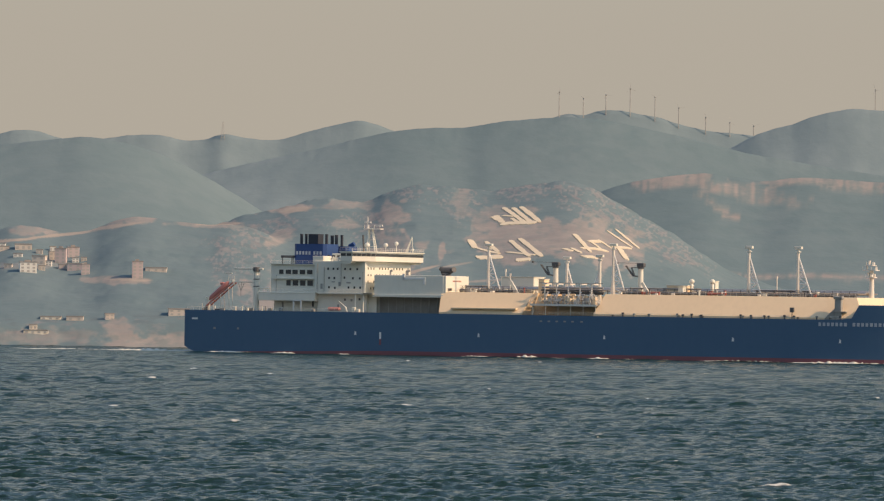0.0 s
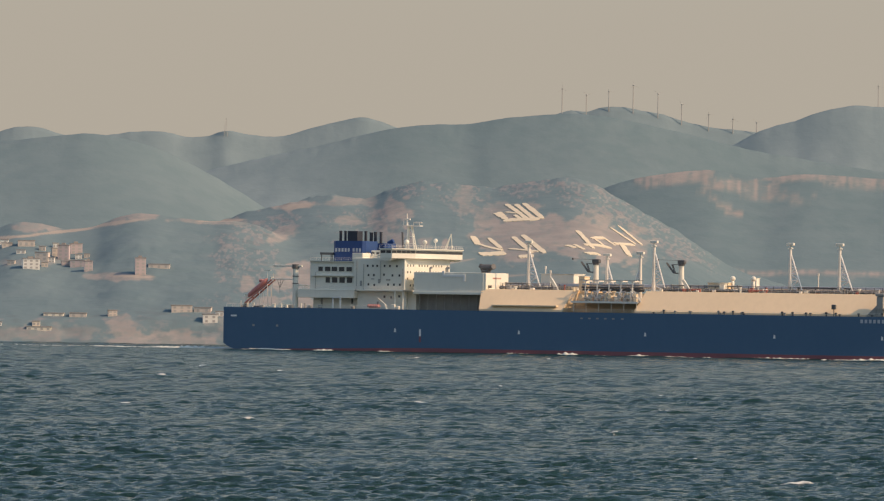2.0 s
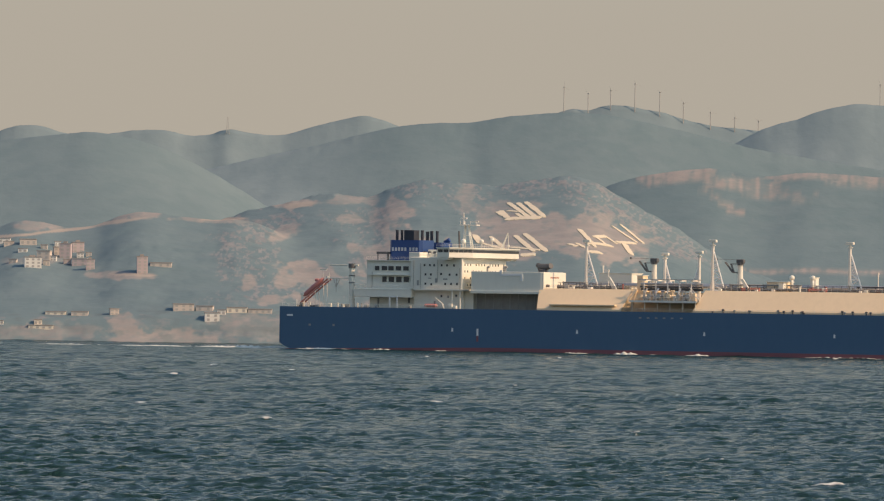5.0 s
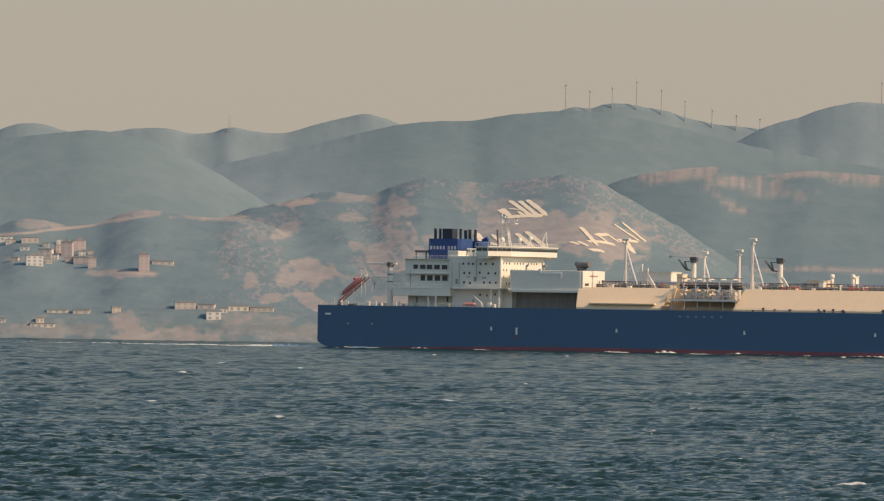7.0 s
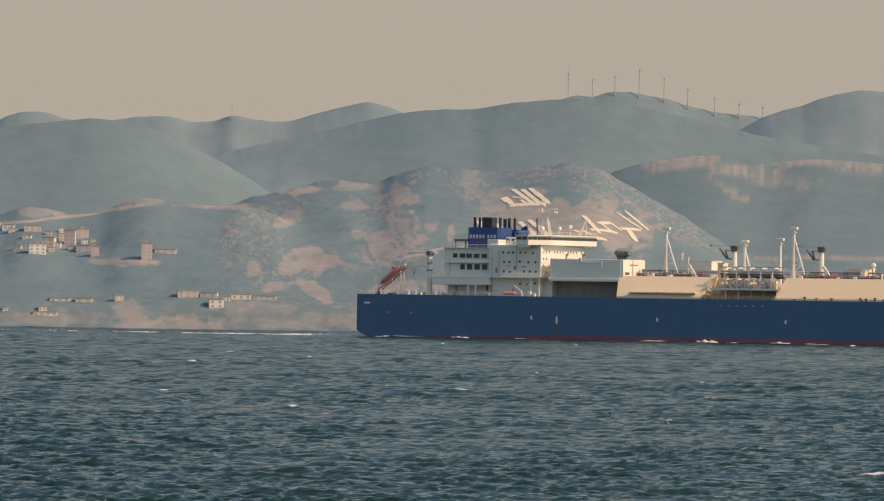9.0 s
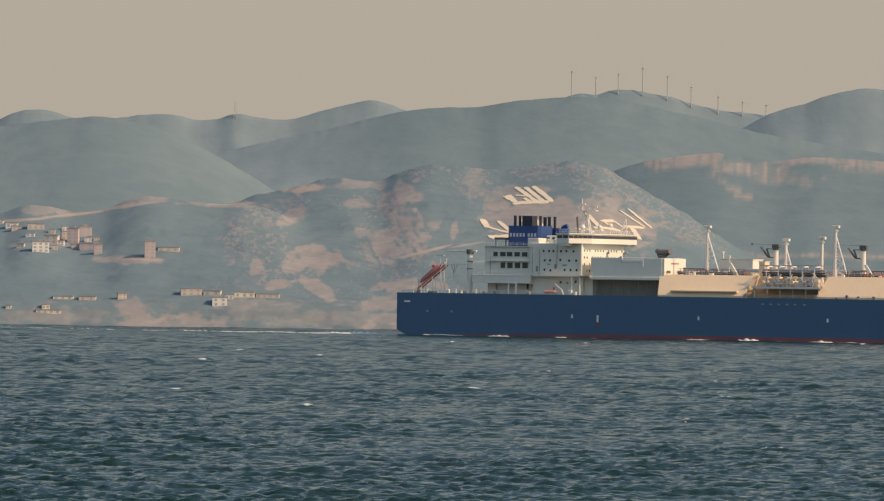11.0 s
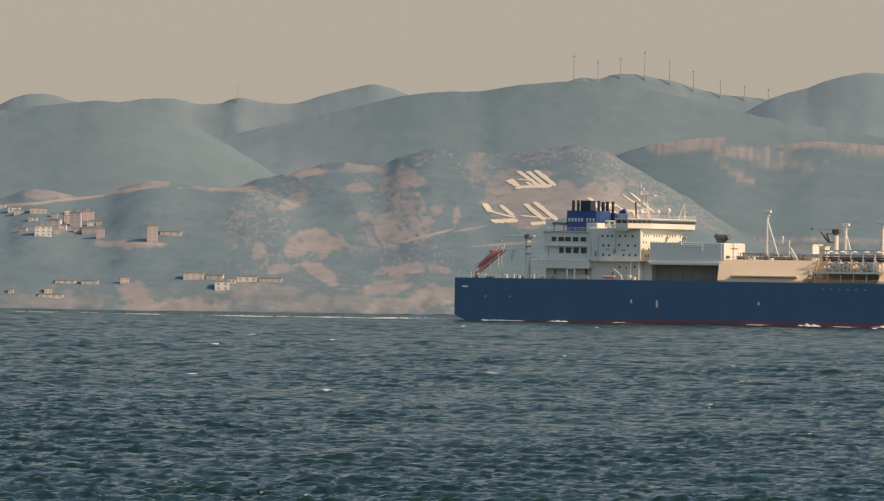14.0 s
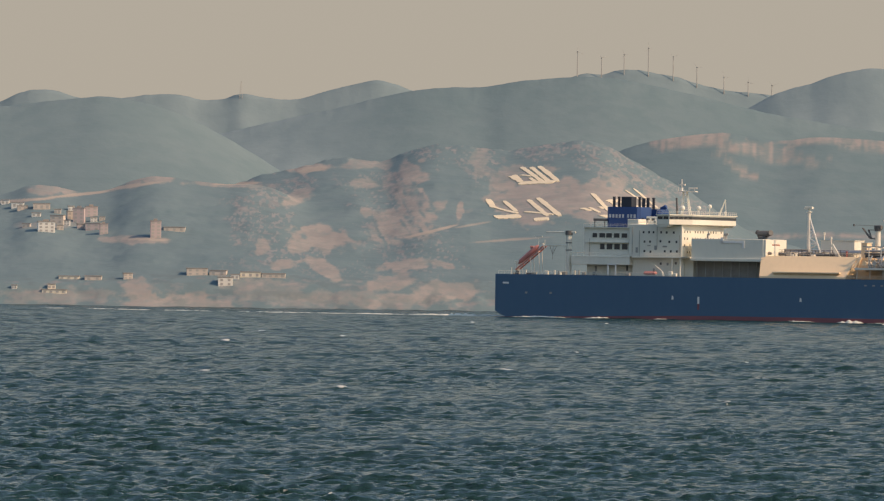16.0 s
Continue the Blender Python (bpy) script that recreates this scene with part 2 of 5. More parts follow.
def build_sea():
    d = [520.0]
    while d[-1] < 2560:
        d.append(d[-1] + 0.36 + (d[-1] - 520) * 0.0009)
    d = np.array([-4000.0, -1500.0, -400.0, -60.0, 60.0, 200.0, 350.0, 440.0, 490.0] + d + [2620.0, 2800.0, 3300.0, 4900.0])
    fine = np.linspace(-0.086, 0.086, 440)
    coarse = np.array([0.092, 0.105, 0.13, 0.18, 0.28, 0.5, 0.9, 1.6])
    u = np.concatenate([-coarse[::-1], fine, coarse])
    # past the near rows the sheet keeps its width, so that it also closes the sea round the eye
    reach = np.maximum(np.abs(d), 420.0)
    Y, U = np.meshgrid(d, u, indexing="ij")
    X = U * reach[:, None]
    gap = np.gradient(d)[:, None] * np.ones_like(X)
    side = np.abs(np.gradient(X, axis=1))
    rng = np.random.RandomState(7)
    Z, DX, DY, fold, chop = (np.zeros_like(X) for _ in range(5))
    group = 0.25 + 0.9 * fbm(X / 30, Y / 60, 31, 4) + 0.6 * fbm(X / 90, Y / 260, 41, 3)
    for lam in np.geomspace(0.7, 14.0, 90):
        lam *= rng.uniform(0.92, 1.08)
        a = radians(-104 + rng.normal(0, 18 if lam > 6 else 30))
        k = 2 * math.pi / lam
        amp = 0.100 / k * (1.0 if lam < 2.3 else (2.3 / lam) ** 1.2)
        kx, ky = k * math.cos(a), k * math.sin(a)
        fade = np.clip((lam / np.maximum(gap * abs(math.sin(a)), side * abs(math.cos(a))) - 2.2) / 2.0, 0, 1)
        ph = kx * X + ky * Y + rng.uniform(0, 6.283)
        s, c = np.sin(ph) * amp * fade, np.cos(ph) * amp * fade
        Z += c
        DX -= s * math.cos(a) * 0.4
        DY -= s * math.sin(a) * 0.4
        fold += c * k
        chop += (1 - fade) / 90
    # a few longer waves under the chop
    for lam in (8.5, 10.5, 13.0, 16.5):
        a = radians(-100 + rng.normal(0, 14))
        kx, ky = 2 * math.pi / lam * math.cos(a), 2 * math.pi / lam * math.sin(a)
        fade = np.clip((lam / gap - 3) / 3, 0, 1)
        Z += 0.0085 * lam * fade * np.cos(kx * X + ky * Y + rng.uniform(0, 6.283) + 2.5 * fbm(X / 25, Y / 60, 61, 2))
    Z *= group
    foam = np.clip((fold * group - 1.2) / 0.25, 0, 1.4) * np.clip((fbm(X / 9, Y / 22, 77, 3) - 0.54) / 0.08, 0, 1)
    # breaking crests, scattered over the whole strait
    for i in range(40):
        d0 = rng.uniform(500, 2440)
        x0, long, deep = rng.uniform(-0.08, 0.08) * d0, (0.4 + 2.0 * rng.uniform() ** 2) * (0.7 + d0 / 1700), rng.uniform(0.4, 0.9) * (0.7 + d0 / 1300)
        lo, hi = np.searchsorted(d, [d0 - 3 * deep, d0 + 3 * deep])
        px, py = (X[lo:hi] - x0) / long, (Y[lo:hi] - d0 - 0.3 * (X[lo:hi] - x0) * math.sin(i)) / deep
        near = np.exp(-px ** 2 - py ** 2)
        foam[lo:hi] += 1.5 * near * (0.15 + 1.2 * vnoise(X[lo:hi] * 1.6, Y[lo:hi] * 0.9, 5)) * (near > 0.2)
        Z[lo:hi] += 0.28 * near
    foam *= (Y > 500)
    ob = sheet("water", X + DX * group, Y + DY * group, Z, sea_material(), [("foam", foam), ("chop", chop)])
    tagged(ob, "choppy dark teal sea with short wind waves and whitecaps", "sea", kind="structure")
    return ob


sea = build_sea()


# ---- land: one sheet of hills behind the strait ----
UNIT = 11700.0
VIEW_TURN, VIEW_TILT = radians(-0.0165), radians(0.0599)


def from_view(x, y):
    """A pixel position in the camera's closing view as a bearing and a rise above eye level, both per metre of
    distance.
    """
    a, b, c, s = x - 784.0, 444.0 - y, math.cos(radians(LEAN)), math.sin(radians(LEAN))
    return VIEW_TURN + (a * c - b * s) / UNIT, VIEW_TILT + (a * s + b * c) / UNIT


def to_view(u, e):
    p, q, c, s = (u - VIEW_TURN) * UNIT, (e - VIEW_TILT) * UNIT, math.cos(radians(LEAN)), math.sin(radians(LEAN))
    return 784.0 + p * c + q * s, 444.0 - (-p * s + q * c)


SHORE = 2466.0
# crest lines as pixel positions, shaped to fit the camera's view
FAR_RIDGE = [
    (-700, 200), (-300, 196), (0, 180), (30, 166), (70, 158), (100, 161), (140, 173), (215, 174), (260, 168), (330, 170),
    (350, 175), (400, 174), (427, 166), (460, 171), (520, 176), (580, 161), (640, 147), (668, 142), (700, 149), (740, 164),
    (850, 185), (980, 150), (1040, 130), (1070, 132), (1090, 126), (1130, 124), (1160, 129), (1200, 136), (1240, 149), (1290, 160),
    (1340, 165), (1400, 172), (1600, 180), (2300, 190)]
EAST_HILL = [
    (-700, 330), (1100, 330), (1250, 230), (1330, 190), (1370, 169), (1400, 158), (1440, 148), (1470, 136), (1510, 126), (1550, 121),
    (1580, 123), (1660, 128), (1800, 150), (2300, 170)]
BIG_RIDGE = [
    (-700, 330), (200, 290), (300, 260), (431, 228), (520, 208), (591, 193), (660, 176), (731, 161), (800, 155), (860, 154),
    (900, 147), (960, 140), (1030, 136), (1080, 138), (1130, 146), (1200, 161), (1270, 178), (1330, 193), (1380, 204), (1430, 212),
    (1480, 221), (1600, 240), (2300, 290)]
ROUND_HILL = [
    (-700, 170), (-200, 178), (0, 188), (60, 182), (120, 176), (188, 171), (240, 178), (285, 190), (340, 212), (400, 243),
    (450, 273), (490, 298), (540, 328), (700, 400), (1000, 440), (2300, 460)]
QUARRY_HILL = [
    (-700, 460), (850, 440), (980, 330), (1060, 285), (1100, 267), (1130, 257), (1180, 246), (1240, 238), (1290, 236), (1332, 243),
    (1380, 249), (1450, 243), (1520, 246), (1568, 250), (1800, 240), (2300, 250)]
HEADLAND = [
    (-700, 460), (200, 440), (300, 400), (350, 352), (400, 334), (440, 318), (520, 300), (560, 289), (620, 281), (690, 283),
    (715, 272), (740, 262), (775, 256), (800, 258), (850, 263), (900, 266), (950, 259), (1000, 252), (1050, 250), (1080, 258),
    (1110, 276), (1150, 298), (1200, 328), (1250, 358), (1331, 412), (1400, 436), (2300, 450)]
TERRACE = [
    (-700, 330), (-100, 343), (20, 340), (50, 330), (90, 330), (140, 339), (200, 334), (230, 322), (262, 314), (300, 314),
    (340, 320), (400, 327), (450, 328), (500, 345), (560, 390), (700, 440), (900, 455), (2300, 460)]
# distance of the foot, of the crest, fall behind it, crest line
RIDGES = [
    (4560, 4760, 700, FAR_RIDGE),
    (4250, 4500, 800, EAST_HILL),
    (3780, 4100, 800, BIG_RIDGE),
    (3380, 3700, 800, ROUND_HILL),
    (3150, 3450, 700, QUARRY_HILL),
    (2470, 2800, 300, HEADLAND),
    (2470, 2680, 320, TERRACE),
]
CRESTS = []
for foot, top, fall, line in RIDGES:
    pts = [from_view(*p) for p in line]
    CRESTS.append((foot, top, fall, np.array([p[0] for p in pts]), np.array([p[1] for p in pts])))


def smooth_line(u, us, es):
    """A smooth crest line through the given points."""
    slope = np.gradient(es, us)
    k = np.clip(np.searchsorted(us, u) - 1, 0, len(us) - 2)
    w = us[k + 1] - us[k]
    t = np.clip((u - us[k]) / w, 0, 1)
    return ((1 + 2 * t) * (1 - t) ** 2 * es[k] + t * (1 - t) ** 2 * w * slope[k]
            + t * t * (3 - 2 * t) * es[k + 1] - t * t * (1 - t) * w * slope[k + 1])


def land_height(u, y):
    """Height of the ground at bearing u and distance y (arrays)."""
    x = u * y
    z = np.full(np.broadcast(u, y).shape, -40.0)
    for i, (foot, top, fall, us, es) in enumerate(CRESTS):
        crest = EYE[2] + smooth_line(u, us, es) * top
        t = np.clip((y - foot) / (top - foot), 0, 1)
        rise = t * (0.55 + 0.45 * t) if i < 5 else 0.10 * np.clip(t / 0.05, 0, 1) + 0.90 * t
        gully = (fbm(x / 90 + 0.3 * y / 90, y / 240, 100 + 7 * i, 4) - 0.5) * (1.6 if i < 5 else 5 if i == 5 else 3)
        rough = (fbm(x / 17, y / 34, 300 + 7 * i, 4) - 0.5) * (0.5 if i < 5 else 2.2)
        wear = np.clip(t * 6, 0, 1) * np.clip((1 - t) * 4, 0, 1)
        if i == 5:
            # the face that carries the writing is an even slab
            wear = wear * (1 - 0.85 * np.clip((u - 0.004) / 0.003, 0, 1) * np.clip((0.037 - u) / 0.004, 0, 1))
        # bushes and outcrops make the crest uneven
        crown = (fbm(x / 7, y / 16, 500 + 7 * i, 4) - 0.5) * (2.0 if i == 5 else 0.8) * np.clip((t - 0.93) * 16, 0, 1)
        h = crest * rise + (gully + rough) * wear + crown
        behind = np.clip((y - top) / fall, 0, 1)
        h = h - behind * np.maximum(crest, 8) * 0.9
        h = np.where(y < foot, -40.0, h)
        # the headland and the terrace run into each other
        z = np.maximum(z, h) if i < 6 else 5 * np.logaddexp(z / 5, h / 5)
    bank = np.clip((y - SHORE - 8 * (fbm(x / 30, x * 0 + 3.3, 55, 3) - 0.5)) / 9.0, -1, 1)
    low = 2.5 + 5 * fbm(x / 13, y / 9, 66, 4)
    return np.where(bank > 0, bank * np.maximum(z, low), bank * 6)


def on_land(x, y):
    """The place on the ground that a pixel position in the camera's view meets."""
    u, e = from_view(x, y)
    d = np.arange(SHORE, 4900, 2.0)
    z = land_height(np.full_like(d, u), d)
    hit = np.nonzero(z >= EYE[2] + e * d)[0]
    i = hit[0] if len(hit) else len(d) - 1
    return Vector((u * d[i], d[i], float(z[i])))


# bare earth, rock and roads, placed by pixel to fit the camera's view: centre, half widths, turn in degrees, strength
EARTH = [
    (576, 423, 44, 20, 12, 1.0), (530, 436, 20, 15, -35, 1.0), (464, 438, 12, 14, 0, 0.9), (575, 474, 34, 11, 35, 1.0), (502, 470, 24, 9, -10, 0.9),
    (540, 297, 36, 9, -5, 1.0), (660, 289, 46, 10, 0, 0.65), (528, 350, 24, 9, -15, 0.9), (540, 340, 12, 6, 0, 0.8), (641, 325, 24, 8, 0, 0.7),
    (649, 376, 9, 9, 0, 0.8), (725, 304, 26, 14, 20, 0.9), (776, 249, 11, 4, -10, 0.9), (747, 285, 9, 4, 0, 0.9), (815, 376, 6, 18, 10, 0.9),
    (783, 362, 14, 7, 0, 0.7), (718, 470, 36, 9, -8, 0.9), (790, 470, 26, 6, 15, 0.8), (700, 500, 48, 12, -4, 0.85), (790, 515, 60, 16, 0, 0.8),
    (265, 314, 52, 12, -8, 0.8), (90, 335, 42, 12, 5, 0.8), (400, 326, 70, 5, 2, 0.7)]
CLIFFS = [(716, 338, 28, 46, -14, 1.0), (700, 395, 40, 28, -25, 0.95), (742, 372, 24, 40, -10, 0.9), (672, 420, 22, 12, 20, 0.8)]
EARTH_TWO = [
    (985, 345, 98, 34, 8, 0.95), (1090, 358, 84, 36, 12, 0.95), (930, 368, 66, 26, 4, 0.85), (925, 320, 34, 26, 20, 0.6), (880, 330, 14, 40, 20, 0.6), (850, 285, 12, 30, 10, 0.5),
    (250, 520, 36, 22, 30, 0.9), (330, 535, 90, 12, 0, 0.8), (90, 398, 60, 6, 0, 0.5), (245, 426, 62, 6, 2, 0.85),
    (100, 525, 110, 12, 0, 0.6), (460, 512, 70, 18, 10, 0.5), (580, 530, 90, 14, 0, 0.6), (680, 535, 90, 12, 0, 0.7)]
EARTH_FAR = [
    (1180, 252, 26, 12, -12, 0.9), (1225, 246, 36, 12, -6, 1.0), (1275, 241, 22, 13, 0, 1.0), (1350, 268, 90, 13, 10, 0.7), (1310, 298, 44, 6, 30, 0.7),
    (1450, 247, 60, 7, -4, 0.8), (1530, 250, 70, 9, 4, 0.7), (1560, 262, 60, 10, 6, 0.5), (1480, 420, 150, 5, 1, 0.8)]
HOLLOWS = [
    (560, 375, 75, 16, -12, 0.9), (632, 345, 26, 42, 0, 0.9), (630, 445, 24, 46, 20, 0.95), (845, 375, 45, 60, 10, 0.8), (870, 450, 95, 36, 0, 0.9),
    (558, 447, 32, 12, 10, 0.9), (690, 520, 50, 16, 0, 0.8), (745, 450, 40, 14, -20, 0.8), (800, 320, 26, 44, -15, 0.7), (480, 385, 46, 14, -15, 0.7),
    (930, 300, 40, 16, 20, 0.6), (1040, 300, 40, 18, 30, 0.6), (330, 400, 60, 60, 0, 0.9)]
# slopes strewn with pale boulders
BOULDERS = [
    (458, 390, 46, 56, -20, 1.0), (500, 345, 50, 24, -25, 0.9), (520, 455, 60, 34, 0, 0.9), (760, 455, 56, 40, 10, 1.0), (640, 325, 40, 20, 0, 0.8),
    (690, 390, 50, 70, -15, 0.8), (770, 270, 46, 22, 0, 0.9), (860, 290, 40, 46, 15, 0.6), (960, 272, 60, 16, 0, 0.9), (1050, 285, 50, 24, 30, 1.0),
    (1120, 305, 60, 26, 36, 1.0), (1190, 345, 70, 20, 36, 1.0), (1265, 388, 60, 14, 34, 1.0), (420, 490, 60, 30, 0, 0.7), (620, 500, 90, 26, 0, 0.7)]
SAND = [
    (40, 355, 60, 2.5, -4, 1.0), (135, 345, 60, 2.5, -6, 1.0), (230, 330, 50, 3, -8, 0.9), (420, 325, 40, 2.5, -2, 1.0), (553, 300, 28, 4.5, -6, 1.0),
    (260, 424, 40, 2.5, 2, 0.8), (765, 410, 45, 2.2, -14, 0.9), (840, 398, 30, 1.8, -10, 0.6), (905, 425, 60, 2, -4, 0.7), (1060, 372, 60, 3, 4, 0.6)]


def patches(spots, cx, cy, edge):
    m = np.zeros_like(cx)
    for x, y, rx, ry, turn, strong in spots:
        c, s = math.cos(radians(turn)), math.sin(radians(turn))
        p, q = ((cx - x) * c + (cy - y) * s) / rx, (-(cx - x) * s + (cy - y) * c) / ry
        m = np.maximum(m, strong * np.clip((1.25 - np.sqrt(p * p + q * q) + edge) / 0.35, 0, 1))
    return m


def land_material():
    m = bpy.data.materials.new("haze-tinted scrub, rock and earth")
    m.use_nodes = True
    n, l = m.node_tree.nodes, m.node_tree.links
    b = n["Principled BSDF"]
    b.inputs["Roughness"].default_value = 0.95
    b.inputs["Specular IOR Level"].default_value = 0.1
    where = n.new("ShaderNodeTexCoord")

    def mixed(fac, a, c):
        mx = n.new("ShaderNodeMix")
        mx.data_type = "RGBA"
        l.new(fac, mx.inputs["Factor"])
        for key, v in (("A", a), ("B", c)):
            if isinstance(v, tuple):
                mx.inputs[key].default_value = (*v, 1)
            else:
                l.new(v, mx.inputs[key])
        return mx.outputs["Result"]

    def noisy(scale, detail, lo, hi):
        t, r = n.new("ShaderNodeTexNoise"), n.new("ShaderNodeMapRange")
        t.inputs["Scale"].default_value, t.inputs["Detail"].default_value = scale, detail
        l.new(where.outputs["Object"], t.inputs["Vector"])
        r.inputs["From Min"].default_value, r.inputs["From Max"].default_value = lo, hi
        l.new(t.outputs[0], r.inputs["Value"])
        return r.outputs[0]

    def field(name):
        a = n.new("ShaderNodeAttribute")
        a.attribute_name = name
        return a.outputs["Fac"]

    # distance haze is put into these blue-grey base colours, rock and boulders too
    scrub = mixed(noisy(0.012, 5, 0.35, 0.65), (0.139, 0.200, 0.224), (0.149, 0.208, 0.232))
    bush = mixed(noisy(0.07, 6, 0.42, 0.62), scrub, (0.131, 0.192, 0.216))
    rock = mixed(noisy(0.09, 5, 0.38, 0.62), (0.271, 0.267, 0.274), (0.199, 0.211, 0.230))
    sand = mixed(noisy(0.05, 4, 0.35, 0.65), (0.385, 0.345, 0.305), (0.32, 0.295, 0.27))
    mapping = n.new("ShaderNodeMapping")
    mapping.inputs["Rotation"].default_value = (0, radians(35), 0)
    mapping.inputs["Scale"].default_value = (0.30, 0.25, 0.75)
    l.new(where.outputs["Object"], mapping.inputs["Vector"])
    strata = n.new("ShaderNodeTexNoise")
    strata.inputs["Scale"].default_value, strata.inputs["Detail"].default_value = 1.0, 6
    l.new(mapping.outputs[0], strata.inputs["Vector"])
    edge = n.new("ShaderNodeMath")
    edge.operation = "ADD"
    l.new(field("rock"), edge.inputs[0])
    l.new(strata.outputs[0], edge.inputs[1])
    bare = n.new("ShaderNodeMapRange")
    bare.inputs["From Min"].default_value, bare.inputs["From Max"].default_value = 0.74, 1.24
    l.new(edge.outputs[0], bare.inputs["Value"])
    # paler tone that stands for thicker haze over a slope
    hazed_scrub = mixed(noisy(0.03, 6, 0.4, 0.62), (0.210, 0.273, 0.298), (0.183, 0.245, 0.272))
    bush = mixed(field("dry"), bush, hazed_scrub)
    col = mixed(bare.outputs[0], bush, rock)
    cleft = n.new("ShaderNodeMath")
    cleft.operation = "MULTIPLY"
    l.new(field("crag"), cleft.inputs[0])
    l.new(noisy(0.13, 5, 0.53, 0.63), cleft.inputs[1])
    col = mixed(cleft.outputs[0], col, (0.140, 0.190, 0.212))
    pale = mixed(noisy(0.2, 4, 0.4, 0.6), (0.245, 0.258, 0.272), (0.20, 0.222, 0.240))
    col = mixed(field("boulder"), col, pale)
    col = mixed(field("sand"), col, sand)
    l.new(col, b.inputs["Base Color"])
    relief = n.new("ShaderNodeBump")
    relief.inputs["Strength"].default_value, relief.inputs["Distance"].default_value = 0.22, 4.0
    l.new(noisy(0.045, 7, 0.2, 0.8), relief.inputs["Height"])
    l.new(relief.outputs[0], b.inputs["Normal"])
    return m


def build_land():
    d = np.concatenate([np.linspace(2440, 2512, 84), np.linspace(2514, 2860, 190), np.linspace(2865, 3000, 24), np.linspace(3006, 3760, 90), np.linspace(3772, 4900, 100)])
    d = np.unique(np.concatenate([d] + [top + np.arange(-6.0, 7.0, 3.0) for _, top, _, _ in RIDGES]))
    fine = np.linspace(-0.080, 0.080, 900)
    coarse = np.array([0.085, 0.095, 0.11, 0.14, 0.19])
    u = np.concatenate([-coarse[::-1], fine, coarse])
    Y, U = np.meshgrid(d, u, indexing="ij")
    Z = land_height(U, Y)
    X = U * Y
    cx, cy = to_view(U, (Z - EYE[2]) / Y)
    edge = (fbm(cx / 18, cy / 11, 900, 5) - 0.5) * 1.7
    near = np.clip((2900 - Y) / 40, 0, 1)
    earth = np.maximum(patches(EARTH, cx, cy, edge), patches(EARTH_TWO, cx, cy, edge)) * near
    earth = np.maximum(earth, patches(EARTH_FAR, cx, cy, edge) * (1 - near) * np.clip((3475 - Y) / 15, 0, 1))
    # upright ribs of the quarried cliffs
    ribs = np.where(Y > 3000, 0.35 + 1.2 * vnoise(cx / 6, cy / 45, 955), 1.0)
    earth = earth * ribs
    # steep slanting ribs of the bare cliff over the bay
    bend = 12 * fbm(cx / 50, cy / 50, 975, 2)
    slant = 0.5 * vnoise((cx * 0.86 - cy * 0.5 + bend) / 5, (cy * 0.86 + cx * 0.5) / 26, 970) + 0.5 * fbm(cx / 9, cy / 7, 972, 3)
    earth = np.maximum(earth, patches(CLIFFS, cx, cy, edge) * near * np.clip(0.25 + 3.4 * (slant - 0.36), 0, 1))
    # slanting strata and scattered outcrops of the rocky headland
    streak = fbm((cx * 0.8 + cy * 0.6) / 40, (cy * 0.8 - cx * 0.6) / 5, 940, 4)
    crags = fbm(cx / 6, cy / 5, 960, 3)
    head = np.clip((Y - 2480) / 40, 0, 1) * np.clip((2870 - Y) / 60, 0, 1) * np.clip((cx - 330) / 60, 0, 1) * np.clip((1330 - cx) / 60, 0, 1)
    out = np.clip((0.55 * streak + 0.45 * crags - 0.50) / 0.05, 0, 1) * head * np.clip((fbm(cx / 90, cy / 60, 980, 3) - 0.36) / 0.12, 0, 1)
    scrub = 1 - 0.9 * patches(HOLLOWS, cx, cy, edge)
    strewn = patches(BOULDERS, cx, cy, edge)
    out = out * scrub * (0.25 + 0.75 * strewn)
    speck = np.clip((fbm(cx / 4.2, cy / 3.8, 1010, 2) - 0.62 + 0.10 * (fbm(cx / 30, cy / 24, 1015, 2) - 0.5)) / 0.10, 0, 1)
    boulder = speck * head * np.clip(strewn * 1.2, 0, 1)
    shore = np.clip((SHORE + 30 - Y) / 14, 0, 1) * np.clip(0.30 + 1.6 * (fbm(cx / 22, cy / 7, 930, 4) - 0.45), 0.0, 0.7)
    rock = np.clip(np.maximum.reduce([earth, out * 0.85, shore]), 0, 1) * (0.74 + 1.1 * (fbm(cx / 10, cy / 6, 990, 4) - 0.5))
    sand = np.maximum(patches(SAND, cx, cy, edge * 0.4) * near, np.clip(earth, 0, 1) * 0.4)
    # haze painted paler on the far ridges; round hill darker against its sunlit flank
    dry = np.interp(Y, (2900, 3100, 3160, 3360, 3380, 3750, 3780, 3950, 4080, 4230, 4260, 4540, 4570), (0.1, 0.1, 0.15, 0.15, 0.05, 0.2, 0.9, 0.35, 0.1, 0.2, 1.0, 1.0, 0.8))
    # the western foot of the long ridge is paled to offset its shaded slope
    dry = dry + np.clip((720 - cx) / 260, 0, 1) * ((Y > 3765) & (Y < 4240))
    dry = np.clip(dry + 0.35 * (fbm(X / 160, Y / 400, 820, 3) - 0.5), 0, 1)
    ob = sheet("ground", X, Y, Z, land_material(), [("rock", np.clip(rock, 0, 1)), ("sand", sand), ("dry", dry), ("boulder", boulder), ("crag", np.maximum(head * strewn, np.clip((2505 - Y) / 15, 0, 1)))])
    tagged(ob, "hazy scrub-covered coastal hills with bare rock and earth", "hills", kind="structure")


build_land()


# ---- the gas carrier: x from the stern forward, y to port, z up from the waterline ----
DECK_Z, HALF = 14.7, 25.0
